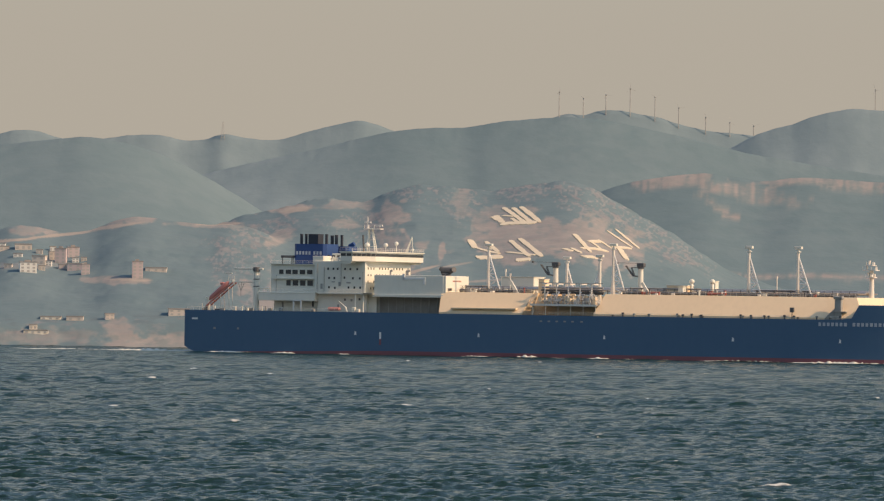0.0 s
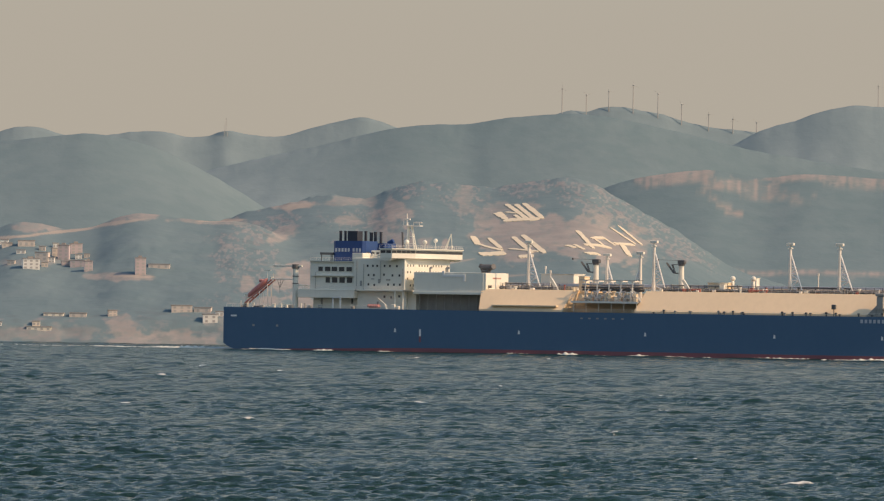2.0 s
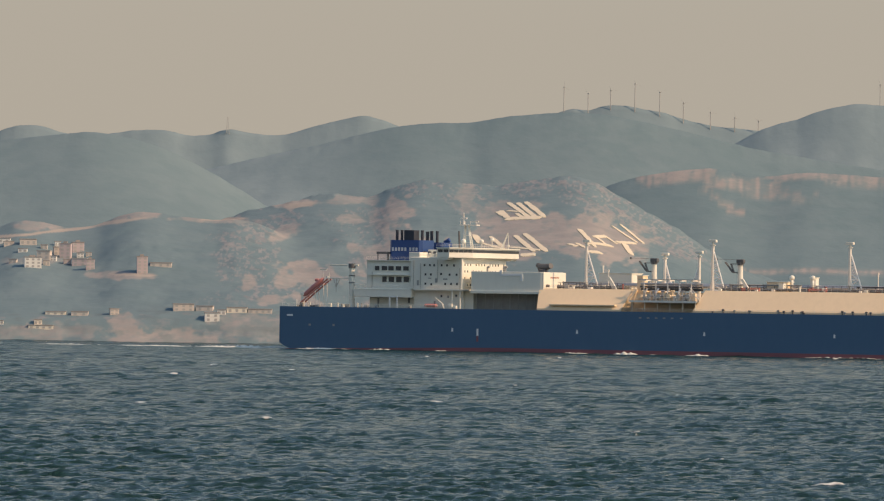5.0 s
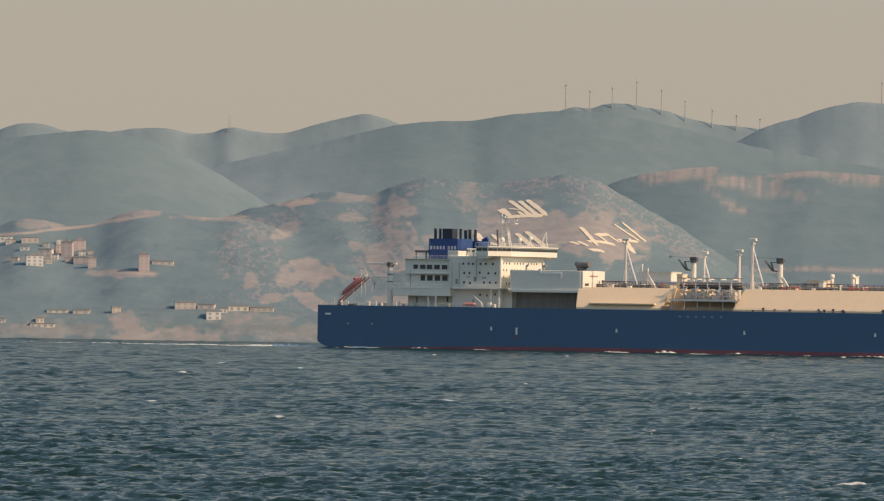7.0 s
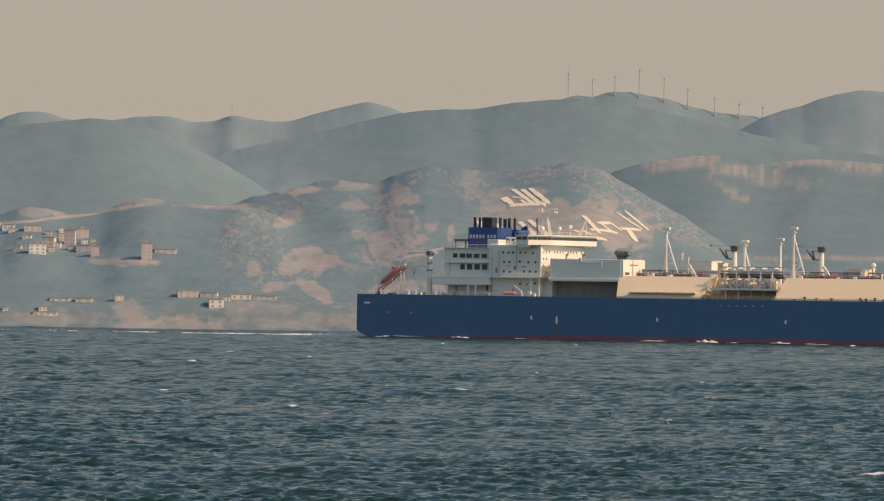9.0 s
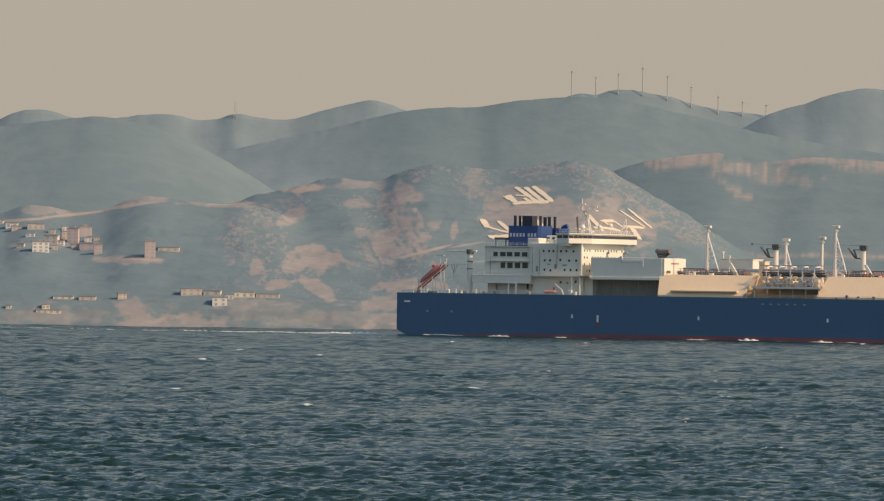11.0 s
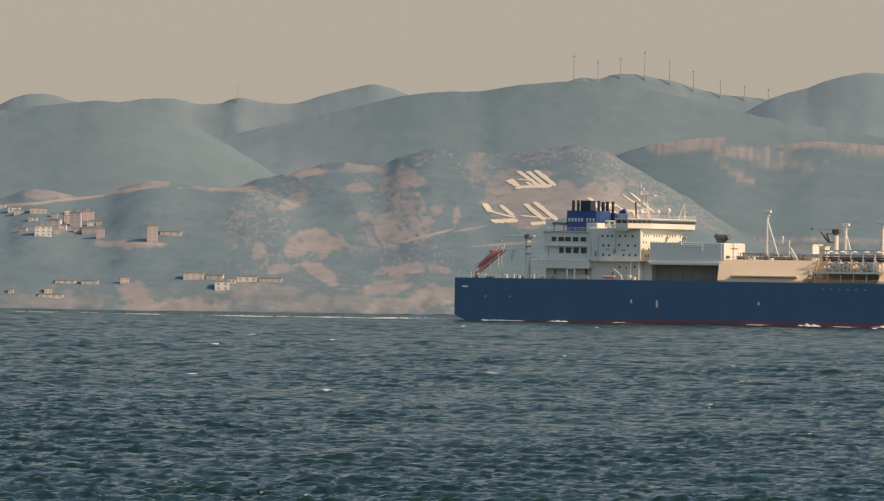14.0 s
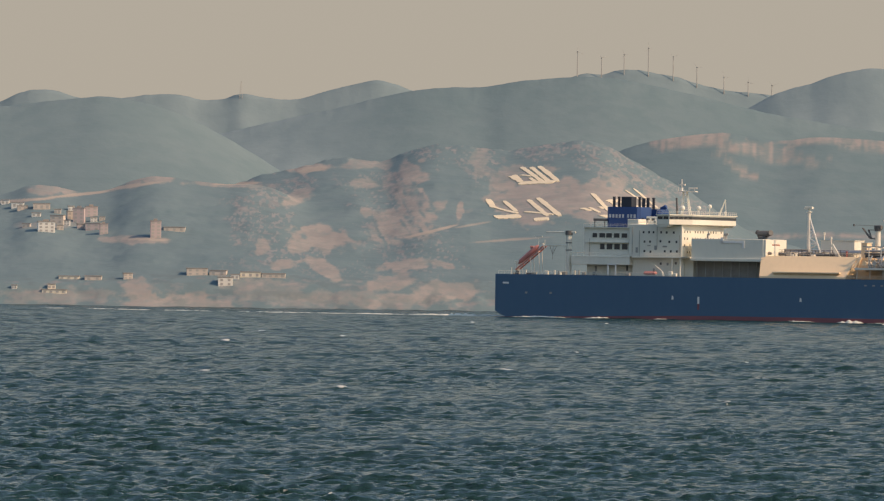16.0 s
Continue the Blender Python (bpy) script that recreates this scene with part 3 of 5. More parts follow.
ship = tagged(new("gas_carrier"), "long navy-blue gas carrier ship with cream trunk deck under way", "ship")


def red_top(x):
    """Upper edge of the red band: the ship sits a little deeper aft."""
    return 0.15 + 1.4 * min(max((x - 5.0) / 70.0, 0.0), 1.0)


def half_beam(x, z):
    """Half the hull's breadth."""
    w = HALF
    if x > 236:
        k = (x - 236) / (63.0 - 4.0 * (1 - min(max(z, 0), 20) / 20))
        w = HALF * math.sqrt(max(1 - k ** 2.4, 0.0))
    return max(w, 0.15)


def keel(x):
    return max(-4.0, 2.2 - x * 0.62) if x < 12 else -4.0


def hull_band(z_of, mat, name, label):
    bm = bmesh.new()
    xs = [0, 2, 4, 6, 9, 14] + list(range(20, 236, 12)) + [236, 241, 245.8, 248.4] + list(range(251, 296, 4)) + [297, 298.6]
    rows = []
    for x in xs:
        zs = z_of(x)
        rows.append([[bm.verts.new((x, s * half_beam(x, z), z)) for z in zs] for s in (-1, 1)])
    for a, b in zip(rows, rows[1:]):
        for s in (0, 1):
            for i in range(len(a[s]) - 1):
                bm.faces.new((a[s][i], b[s][i], b[s][i + 1], a[s][i + 1]))
    for end in (rows[0], rows[-1]):
        for i in range(len(end[0]) - 1):
            bm.faces.new((end[0][i], end[0][i + 1], end[1][i + 1], end[1][i]))
    bmesh.ops.remove_doubles(bm, verts=bm.verts, dist=0.001)
    return part(name, bm, mat, ship, label)


def top_of(x):
    return DECK_Z if x < 245.5 else DECK_Z + 5.0 * min((x - 245.5) / 2.6, 1.0)


hull = hull_band(lambda x: [max(keel(x), red_top(x)), 3.5, 5, 8, 11, 13, top_of(x)], NAVY, "hull", "smooth navy-blue painted steel hull")
hull_band(lambda x: [min(keel(x), red_top(x) - 0.02), red_top(x) - 0.01, red_top(x)], BOOT, "boot_top", "dark red antifouling band at the waterline")

bm = bmesh.new()
xs = [0.02] + list(range(10, 236, 20)) + [236, 241, 246]
for a, b in zip(xs, xs[1:]):
    ha, hb = half_beam(a, DECK_Z) - 0.05, half_beam(b, DECK_Z) - 0.05
    prism(bm, [(a, -ha), (b, -hb), (b, hb), (a, ha)], 2, DECK_Z - 0.5, DECK_Z - 0.1)
part("deck", bm, DECK, ship)
bm = bmesh.new()
xs = [248, 256, 264, 272, 280, 288, 294, 298]
for a, b in zip(xs, xs[1:]):
    ha, hb = half_beam(a, 19) - 0.05, half_beam(b, 19) - 0.05
    prism(bm, [(a, -ha), (b, -hb), (b, hb), (a, ha)], 2, 18.6, 19.0)
part("forecastle_deck", bm, DECK, ship)

# draught marks, lettering as plain bars
for x in (65.0, 111.0, 157.2, 203.7, 241.9):
    bm = bmesh.new()
    y = -half_beam(x, 7.5)
    prism(bm, [(x - 0.42, 6.9), (x + 0.42, 6.9), (x + 0.3, 7.5), (x + 0.36, 7.9), (x - 0.2, 8.3), (x - 0.3, 7.6)], 1, y - 0.06, y + 0.1)
    part("hull_mark", bm, LETTER, hull)
for x in (11.5, 20.5):
    bm = bmesh.new()
    box(bm, x - 0.4, x + 0.4, -25.06, -24.9, 8.1, 8.8)
    part("hull_mark", bm, GREY, hull)
for z0, z1, mat in ((5.6, 8.0, LETTER), (3.6, 5.6, BOOT)):
    bm = bmesh.new()
    box(bm, 74.0, 74.7, -25.06, -24.9, z0, z1)
    part("draught_scale", bm, mat, hull)
bm = bmesh.new()
box(bm, 2.8, 5.0, -25.06, -24.9, 11.4, 12.0)
part("lettering_bar", bm, LETTER, hull)


def bars(parent, widths, x, z, high, step, y, gap):
    """Lettering as plain bars, each the size of one letter."""
    for w in widths:
        if w > 0:
            bm = bmesh.new()
            yy = -half_beam(x, z) if y is None else y
            box(bm, x, x + 0.7 * step * w, yy - 0.08, yy + 0.1, z + 0.15 * high, z + 0.85 * high)
            part("lettering_bar", bm, DULL, parent)
        x += step * abs(w) + gap


bars(hull, [1] * 7 + [-1] + [1] * 8, 234.2, 12.3, 1.7, 1.25, None, 0.25)
for i in range(6):
    bm = bmesh.new()
    x = 133.5 + i * 2.9 + (0.4 if i > 4 else 0)
    box(bm, x, x + 0.9, -25.06, -24.9, 12.4, 12.9)
    part("scupper", bm, GREY, hull)

# trunk deck: two cream lengths with a recess for the manifold between them
def trunk(x0, x1, slope0, slope1, name):
    bm = bmesh.new()
    n = max(int((x1 - x0) / 9), 2)
    profile = [(-24.4, DECK_Z - 0.1), (-24.4, 15.3), (-19.0, 22.2), (19.0, 22.2), (24.4, 15.3), (24.4, DECK_Z - 0.1)]
    rings = []
    for i in range(n + 1):
        t = i / n
        ring = []
        for y, z in profile:
            k = (z - DECK_Z) / 7.5
            lo, hi = x0 + slope0 * k, x1 + slope1 * k
            ring.append(bm.verts.new((lo + (hi - lo) * t, y, z)))
        rings.append(ring)
    for a, b in zip(rings, rings[1:]):
        for i in range(len(a) - 1):
            bm.faces.new((a[i], a[i + 1], b[i + 1], b[i]))
    bm.faces.new(rings[0])
    bm.faces.new(rings[-1][::-1])
    return part(name, bm, CREAM, ship, "cream-painted sloping trunk deck")


trunk_aft = trunk(96.0, 126.5, -1.5, 2.2, "trunk_deck")
trunk_fore = trunk(152.6, 250.0, 2.5, -4.5, "trunk_deck")
bm = bmesh.new()
box(bm, 100.6, 124.5, -24.9, -23.3, 16.4, 16.9, 0.05)
part("ledge", bm, CREAM, trunk_aft)
bm = bmesh.new()
box(bm, 124.0, 157.5, -14.0, 14.0, DECK_Z - 0.1, 21.4)
part("trunk_core", bm, CREAM, ship, "shaded cream trunk wall behind the manifold")

# manifold platform, its posts, valves and pipes
bm = bmesh.new()
box(bm, 130.0, 154.0, -24.6, -13.9, 18.2, 18.55)
platform = part("manifold_platform", bm, GREY, ship)
for i in range(6):
    bm = bmesh.new()
    x = 130.6 + i * 4.6
    tube(bm, (x, -24.2, DECK_Z - 0.1), (x, -24.2, 18.3), 0.12, n=6)
    part("post", bm, STEEL, platform)
for i in range(6):
    x = 133.0 + i * 3.5
    bm = bmesh.new()
    tube(bm, (x, -23.6, 20.1), (x, -14.0, 20.1), 0.45, n=10)
    tube(bm, (x, -23.9, 20.1), (x, -23.5, 20.1), 0.75, n=10)
    tube(bm, (x, -19.5, 18.5), (x, -19.5, 21.6), 0.35, n=8)
    tube(bm, (x - 0.7, -19.5, 21.8), (x + 0.7, -19.5, 21.8), 0.3, n=8)
    part("manifold_pipe", bm, CREAM if i % 3 == 0 else PIPE, platform)
    bm = bmesh.new()
    box(bm, x + 1.3, x + 2.3, -22.5, -20.5, 18.5, 20.2 + 0.5 * (i % 3), 0.08)
    part("valve_box", bm, (STEEL, GREY, CREAM)[i % 3], platform)


def railing(parent, x0, x1, y, z, step=2.2, high=1.1):
    bm = bmesh.new()
    k = max(int((x1 - x0) / step), 1)
    for i in range(k + 1):
        x = x0 + (x1 - x0) * i / k
        tube(bm, (x, y, z), (x, y, z + high), 0.04, n=4)
    for h in (0.55, 1.0):
        tube(bm, (x0, y, z + high * h), (x1, y, z + high * h), 0.035, n=4)
    return part("railing", bm, STEEL, parent)


for i in range(5):
    x = 133.6 + i * 4.3
    bm = bmesh.new()
    for y in (-21.0, -15.0):
        box(bm, x - 0.16, x + 0.16, y - 0.16, y + 0.16, 18.5, 25.4)
    box(bm, x - 0.18, x + 0.18, -21.2, -14.8, 25.2, 25.6)
    box(bm, x - 0.9, x + 0.9, -21.3, -20.9, 25.3, 25.7)
    part("pipe_gantry", bm, STEEL, platform)
for y, z, r in ((-15.4, 22.4, 0.5), (-15.8, 24.2, 0.4), (-16.4, 23.3, 0.35)):
    bm = bmesh.new()
    tube(bm, (130.5, y, z), (153.0, y, z), r, n=8)
    part("cross_pipe", bm, DARK if z < 24 else PIPE, platform, "dark lagged pipe over the manifold")
bm = bmesh.new()
for y in (-21.0, -15.0):
    box(bm, 131.5, 152.6, y - 0.14, y + 0.14, 25.62, 25.85)
part("gantry_beam", bm, GREY, platform)
bm = bmesh.new()
box(bm, 129.8, 154.2, -24.75, -24.45, 17.9, 18.6)
part("platform_edge", bm, STEEL, platform)
for i in range(5):
    x = 134.8 + i * 4.0
    bm = bmesh.new()
    tube(bm, (x, -23.4, 18.5), (x, -23.4, 21.0), 0.32, n=8)
    tube(bm, (x, -23.4, 21.0), (x, -20.8, 22.6), 0.3, n=8)
    tube(bm, (x - 0.55, -23.4, 19.6), (x + 0.55, -23.4, 19.6), 0.5, n=8)
    part("loading_elbow", bm, (GREY, PIPE)[i % 2], platform)
for x0, x1, z0, z1 in ((128.4, 131.4, 18.5, 22.2), (150.6, 154.6, 22.2, 18.5)):
    bm = bmesh.new()
    for y in (-22.6, -21.6):
        tube(bm, (x0, y, z0), (x1, y, z1), 0.11, n=5)
        tube(bm, (x0, y, z0 + 1.0), (x1, y, z1 + 1.0), 0.06, n=5)
    for k in range(9):
        x, z = x0 + (x1 - x0) * (k + 0.5) / 9, z0 + (z1 - z0) * (k + 0.5) / 9
        box(bm, x - 0.14, x + 0.14, -22.6, -21.6, z - 0.03, z + 0.03)
    part("stairway", bm, STEEL, platform, "pale steel stairway up to the trunk")
railing(platform, 130.0, 154.0, -24.5, 18.55)
railing(trunk_aft, 96.0, 128.0, -18.8, 22.2)
railing(trunk_fore, 155.5, 245.0, -18.8, 22.2)
railing(hull, 1.0, 66.0, -24.7, DECK_Z)
railing(hull, 128.0, 245.0, -24.7, DECK_Z)

# pipe rack along the trunk's top
rack = None
for y, z, r in ((-6, 23.6, 0.35), (-4.5, 23.9, 0.5), (-2.5, 24.1, 0.45), (0, 23.8, 0.6), (3, 24.0, 0.4), (6, 23.5, 0.35)):
    bm = bmesh.new()
    tube(bm, (98, y, z), (244, y, z), r, n=8)
    if rack is None:
        rack = part("cargo_pipe", bm, PIPE, ship, "lagged cargo pipe along the trunk's top")
    else:
        part("cargo_pipe", bm, PIPE, ship)
for i in range(36):
    bm = bmesh.new()
    x = 99.0 + i * 4.05
    box(bm, x - 0.12, x + 0.12, -8.5, 8.5, 22.9, 23.1)
    for y in (-8.4, 8.4):
        box(bm, x - 0.12, x + 0.12, y - 0.12, y + 0.12, 22.2, 23.5)
    part("pipe_support", bm, DARK if i % 2 else GREY, rack)
for x0, x1 in ((98, 123), (158, 243)):
    bm = bmesh.new()
    box(bm, x0, x1, -11.0, -9.4, 23.1, 23.3)
    for i in range(int((x1 - x0) / 3)):
        x = x0 + 1 + 3 * i
        box(bm, x - 0.08, x + 0.08, -11.0, -10.8, 22.2, 24.3)
    for z in (23.7, 24.25):
        box(bm, x0, x1, -11.0, -10.92, z, z + 0.09)
    part("catwalk", bm, DARK, ship, "dark gangway with handrails along the trunk")
for x0, x1, y, z, r, mat, label in (
        (98.5, 123.0, -12.4, 22.75, 0.4, DARK, "dark service pipe on saddles"), (158.5, 243.0, -12.4, 22.75, 0.4, DARK, "dark service pipe on saddles"),
        (99.0, 112.0, -8.9, 24.3, 0.28, GREY, "grey service pipe on saddles"), (160.0, 186.0, -8.9, 24.3, 0.28, GREY, "grey service pipe on saddles"),
        (190.0, 197.0, -13.6, 22.9, 0.3, RUST, "rust-red service pipe on saddles"), (166.0, 172.0, -13.6, 22.9, 0.3, RUST, "rust-red service pipe on saddles"),
        (206.0, 226.0, -9.2, 24.1, 0.24, DARK, "dark service pipe on saddles")):
    bm = bmesh.new()
    tube(bm, (x0, y, z), (x1, y, z), r, n=8)
    for i in range(int((x1 - x0) / 6) + 1):
        x = x0 + 0.5 + 6 * i
        box(bm, x - 0.15, x + 0.15, y - r - 0.1, y + r + 0.1, 22.2, z + r + 0.08)
    part("service_pipe", bm, mat, rack, label)
rng = random.Random(4)
for i in range(70):
    bm = bmesh.new()
    x, y, w, h = rng.uniform(99, 242), rng.uniform(-16, -9), rng.uniform(0.4, 1.5), rng.uniform(0.4, 1.6)
    if 124 < x < 158:
        continue
    if i % 3 == 0:
        tube(bm, (x, y, 22.2), (x, y, 22.2 + h), w * 0.4, n=8)
        tube(bm, (x, y, 22.2 + h), (x, y, 22.5 + h), w * 0.6, n=8)
    else:
        box(bm, x, x + w, y, y + w, 22.2, 22.2 + h, 0.06)
    part("deck_fitting", bm, (GREY, DARK, STEEL, RUST, WHITE)[i % 5], rack)
for i in range(26):
    bm = bmesh.new()
    x = 158 + rng.uniform(0, 84)
    h = rng.uniform(0.5, 1.4)
    tube(bm, (x, -24.5, DECK_Z - 0.1), (x, -24.5, DECK_Z + h), 0.25, n=6)
    box(bm, x - 0.4, x + 0.4, -24.8, -24.2, DECK_Z + h * 0.55, DECK_Z + h, 0.1)
    part("mooring_bitt", bm, DARK if i % 3 else GREY, hull)


# masts with a lattice brace
def vent_mast(x, y, z0, z1, lean, parent=None):
    bm = bmesh.new()
    tube(bm, (x, y, z0), (x, y, z0 + 2.6), 0.85, 0.8, n=10)
    tube(bm, (x, y, z0 + 2.6), (x, y, z0 + 5.0), 0.66, 0.6, n=10)
    tube(bm, (x, y, z0 + 5.0), (x, y, z1 - 1.4), 0.58, 0.48, n=10)
    mast = part("vent_mast", bm, STEEL, ship, "pale tapered vent mast with lattice brace")
    bm = bmesh.new()
    tube(bm, (x, y, z1 - 1.5), (x, y, z1 - 0.7), 0.3, n=8)
    box(bm, x - 1.3, x + 1.3, y - 0.8, y + 0.8, z1 - 0.9, z1, 0.1)
    box(bm, x - 0.8, x + 0.8, y - 0.6, y + 0.6, z1 - 2.0, z1 - 1.7, 0.05)
    part("mast_head", bm, WHITE, mast)
    if lean:
        bm = bmesh.new()
        zt = z1 - 4
        tube(bm, (x + lean, y, z0), (x + 0.3, y, zt), 0.27, n=6)
        for k in range(6):
            t0, t1 = k / 6, (k + 1) / 6
            foot = Vector((x + lean + (0.3 - lean) * t0, y, z0 + (zt - z0) * t0))
            post = Vector((x, y, z0 + (zt - z0) * t0))
            above = Vector((x, y, z0 + (zt - z0) * t1))
            tube(bm, foot, post + Vector((0, 0, 0.05)), 0.24, n=5)
            if k % 2 == 0:
                tube(bm, foot, above, 0.23, n=5)
            else:
                nxt = Vector((x + lean + (0.3 - lean) * t1, y, above.z))
                tube(bm, post, nxt, 0.23, n=5)
        part("brace", bm, LETTER, mast)
    return mast


for x, y, z0, z1, lean in ((108.2, -10, 22.2, 39.0, 4.6), (129.3, 10, 21.4, 35.0, 3.2), (150.9, -14, 18.5, 35.6, -4.0), (154.3, -10, 22.2, 39.5, 4.4),
                           (203.6, -10, 22.2, 39.2, 4.6), (221.3, -10, 22.2, 39.2, 5.0)):
    vent_mast(x, y, z0, z1, lean)
for x, y, z1 in ((115.5, -8, 28.0), (108.0, 6, 29.5), (213.0, -8, 28.2)):
    bm = bmesh.new()
    tube(bm, (x, y, 22.2), (x, y, z1), 0.22, n=6)
    tube(bm, (x, y, z1), (x, y, z1 + 0.9), 0.36, n=6)
    part("vent_pipe", bm, STEEL, ship)


def deck_crane(x, y):
    bm = bmesh.new()
    tube(bm, (x, y, 22.2), (x, y, 31.0), 1.0, 0.85, n=12)
    crane = part("deck_crane", bm, WHITE, ship, "white crane post with dark folded jib")
    bm = bmesh.new()
    tube(bm, (x, y, 31.0), (x, y, 32.2), 1.15, n=10)
    box(bm, x - 1.2, x + 1.4, y - 1.0, y + 1.0, 31.6, 33.0, 0.2)
    part("crane_head", bm, DARK, crane)
    bm = bmesh.new()
    for dy in (-0.5, 0.5):
        tube(bm, (x - 0.8, y + dy, 28.4), (x - 2.8, y + dy, 28.6), 0.2, n=5)
        tube(bm, (x - 2.8, y + dy, 28.6), (x - 5.4, y + dy, 32.0), 0.2, n=5)
        tube(bm, (x - 3.4, y + dy, 31.4), (x - 2.4, y + dy, 28.7), 0.16, n=5)
        tube(bm, (x - 0.8, y + dy, 31.4), (x - 3.4, y + dy, 31.4), 0.12, n=5)
    for k in range(5):
        t = k / 4
        tube(bm, (x - 2.8 - 2.6 * t, y - 0.5, 28.6 + 3.4 * t), (x - 2.8 - 2.6 * t, y + 0.5, 28.6 + 3.4 * t), 0.1, n=4)
    part("jib", bm, DARK, crane)
    bm = bmesh.new()
    tube(bm, (x - 0.5, y, 32.8), (x - 8.6, y, 33.0), 0.05, n=4)
    tube(bm, (x - 8.6, y, 33.3), (x - 8.6, y, 32.6), 0.35, n=6)
    part("hoist_wire", bm, DARK, crane)


deck_crane(131.5, -6)
deck_crane(163.2, -7)
for dx in (0.0, 89.0, -48.5):
    bm = bmesh.new()
    prism(bm, [(165.5 + dx, 26.2), (166.4 + dx, 26.4), (169.2 + dx, 22.2), (167.8 + dx, 22.2)], 1, -13.2, -12.4)
    part("davit", bm, WHITE, ship)

# houses on the trunk
for x0, x1, y0, y1, z1, mat in ((109.6, 121.8, -2, 8, 27.6, WHITE), (128.2, 130.4, -13.6, -9, 26.9, CREAM), (173.5, 181.0, -9, -3, 25.4, CREAM),
                                (178.8, 180.6, -12, -9, 25.0, WHITE), (187.0, 189.0, -3, 0, 27.0, WHITE)):
    bm = bmesh.new()
    box(bm, x0, x1, y0, y1, 21.3 if x0 == 128.2 else 22.2, z1, 0.15)
    house = part("trunk_house", bm, mat, ship)
    bm = bmesh.new()
    box(bm, x0 - 0.2, x1 + 0.2, y0 - 0.2, y1 + 0.2, z1, z1 + 0.2)
    part("roof", bm, WHITE, house)
for x in (181.5, 200.0 - 11, ):
    bm = bmesh.new()
    tube(bm, (x, -6, 22.2), (x, -6, 26.6), 0.5, n=10)
    bmesh.ops.create_uvsphere(bm, u_segments=10, v_segments=8, radius=0.9, matrix=Matrix.Translation((x, -6, 26.9)))
    part("dome", bm, WHITE, ship, smooth=True)

# fore end: fog locker post, foremast, black box at the rail
bm = bmesh.new()
box(bm, 239.6, 242.0, -24.6, -23.0, DECK_Z - 0.1, 21.6, 0.2)
box(bm, 239.2, 242.4, -24.8, -22.6, 21.6, 22.6, 0.2)
# grey wedge puts the tower's cast shadow on the trunk into the shape
prism(bm, [(235.5, DECK_Z - 0.1), (239.7, DECK_Z - 0.1), (239.7, 18.6)], 1, -24.4, -24.1)
box(bm, 238.8, 243.6, -24.9, -22.8, 17.2, 17.5)
part("winch_tower", bm, GREY, ship)
bm = bmesh.new()
box(bm, 223.8, 225.2, -24.9, -23.9, 17.0, 18.6, 0.1)
tube(bm, (224.5, -24.4, DECK_Z - 0.1), (224.5, -24.4, 17.0), 0.15, n=6)
part("signal_box", bm, DARK, ship)
bm = bmesh.new()
tube(bm, (244.1, 0, 18.0), (244.1, 0, 31.5), 1.1, 0.7, n=10)
fore = part("foremast", bm, STEEL, ship, "stout cream foremast with crosstree platforms")
for z, w in ((31.4, 2.6), (29.0, 1.6), (33.0, 1.2)):
    bm = bmesh.new()
    box(bm, 244.1 - w, 244.1 + w * 0.8, -2, 2, z, z + 0.25)
    for i in range(4):
        x = 244.1 - w + i * w * 0.58
        tube(bm, (x, -1.9, z), (x, -1.9, z + 1.3), 0.07, n=4)
    tube(bm, (244.1 - w * 0.7, 0, z + 0.2), (244.1 - w * 0.7, 0, z + 1.8), 0.45, n=8)
    tube(bm, (244.1 + w * 0.6, 0, z + 0.2), (244.1 + w * 0.6, 0, z + 1.3), 0.4, n=8)
    part("mast_platform", bm, STEEL, fore)

# ---- superstructure aft ----
def walls(name, x0, x1, y0, y1, z0, z1, mat=None, label="", bevel=0.12):
    bm = bmesh.new()
    box(bm, x0, x1, y0, y1, z0, z1, bevel)
    return part(name, bm, mat or WHITE, ship, label)


house_aft = walls("accommodation", 30.0, 47.0, -19.0, 19.0, 20.6, 31.0, label="white multi-deck accommodation block with rows of windows")
walls("deckhouse", 30.0, 47.5, -16.0, 16.0, DECK_Z - 0.1, 18.3)
house_low = walls("deckhouse", 26.0, 47.5, -20.5, 20.5, 18.3, 21.3, label="white lower deckhouse with recessed shaded side")
walls("deckhouse", 47.5, 66.0, -18.0, 18.0, DECK_Z - 0.1, 21.3)
house_fore = walls("accommodation", 47.0, 66.2, -20.0, 20.0, 21.3, 32.25)
walls("stair_tower", 46.0, 50.0, -19.3, -12.0, 30.8, 34.0)
walls("machinery_casing", 50.0, 62.0, -12.0, 14.0, 31.5, 35.0)
bm = bmesh.new()
box(bm, 28.0, 47.2, -20.6, 20.6, 20.9, 21.2)
box(bm, 31.0, 47.2, -20.0, 20.0, 25.9, 26.15)
box(bm, 30.0, 47.2, -19.8, 19.8, 30.9, 31.15)
part("deck_edge", bm, WHITE, house_aft)
bm = bmesh.new()
box(bm, 48.5, 69.5, -21.3, -20.4, 20.9, 21.4, 0.05)
box(bm, 66.0, 69.5, -21.3, 21.3, 20.9, 21.4, 0.05)
part("deck_edge", bm, WHITE, house_fore)
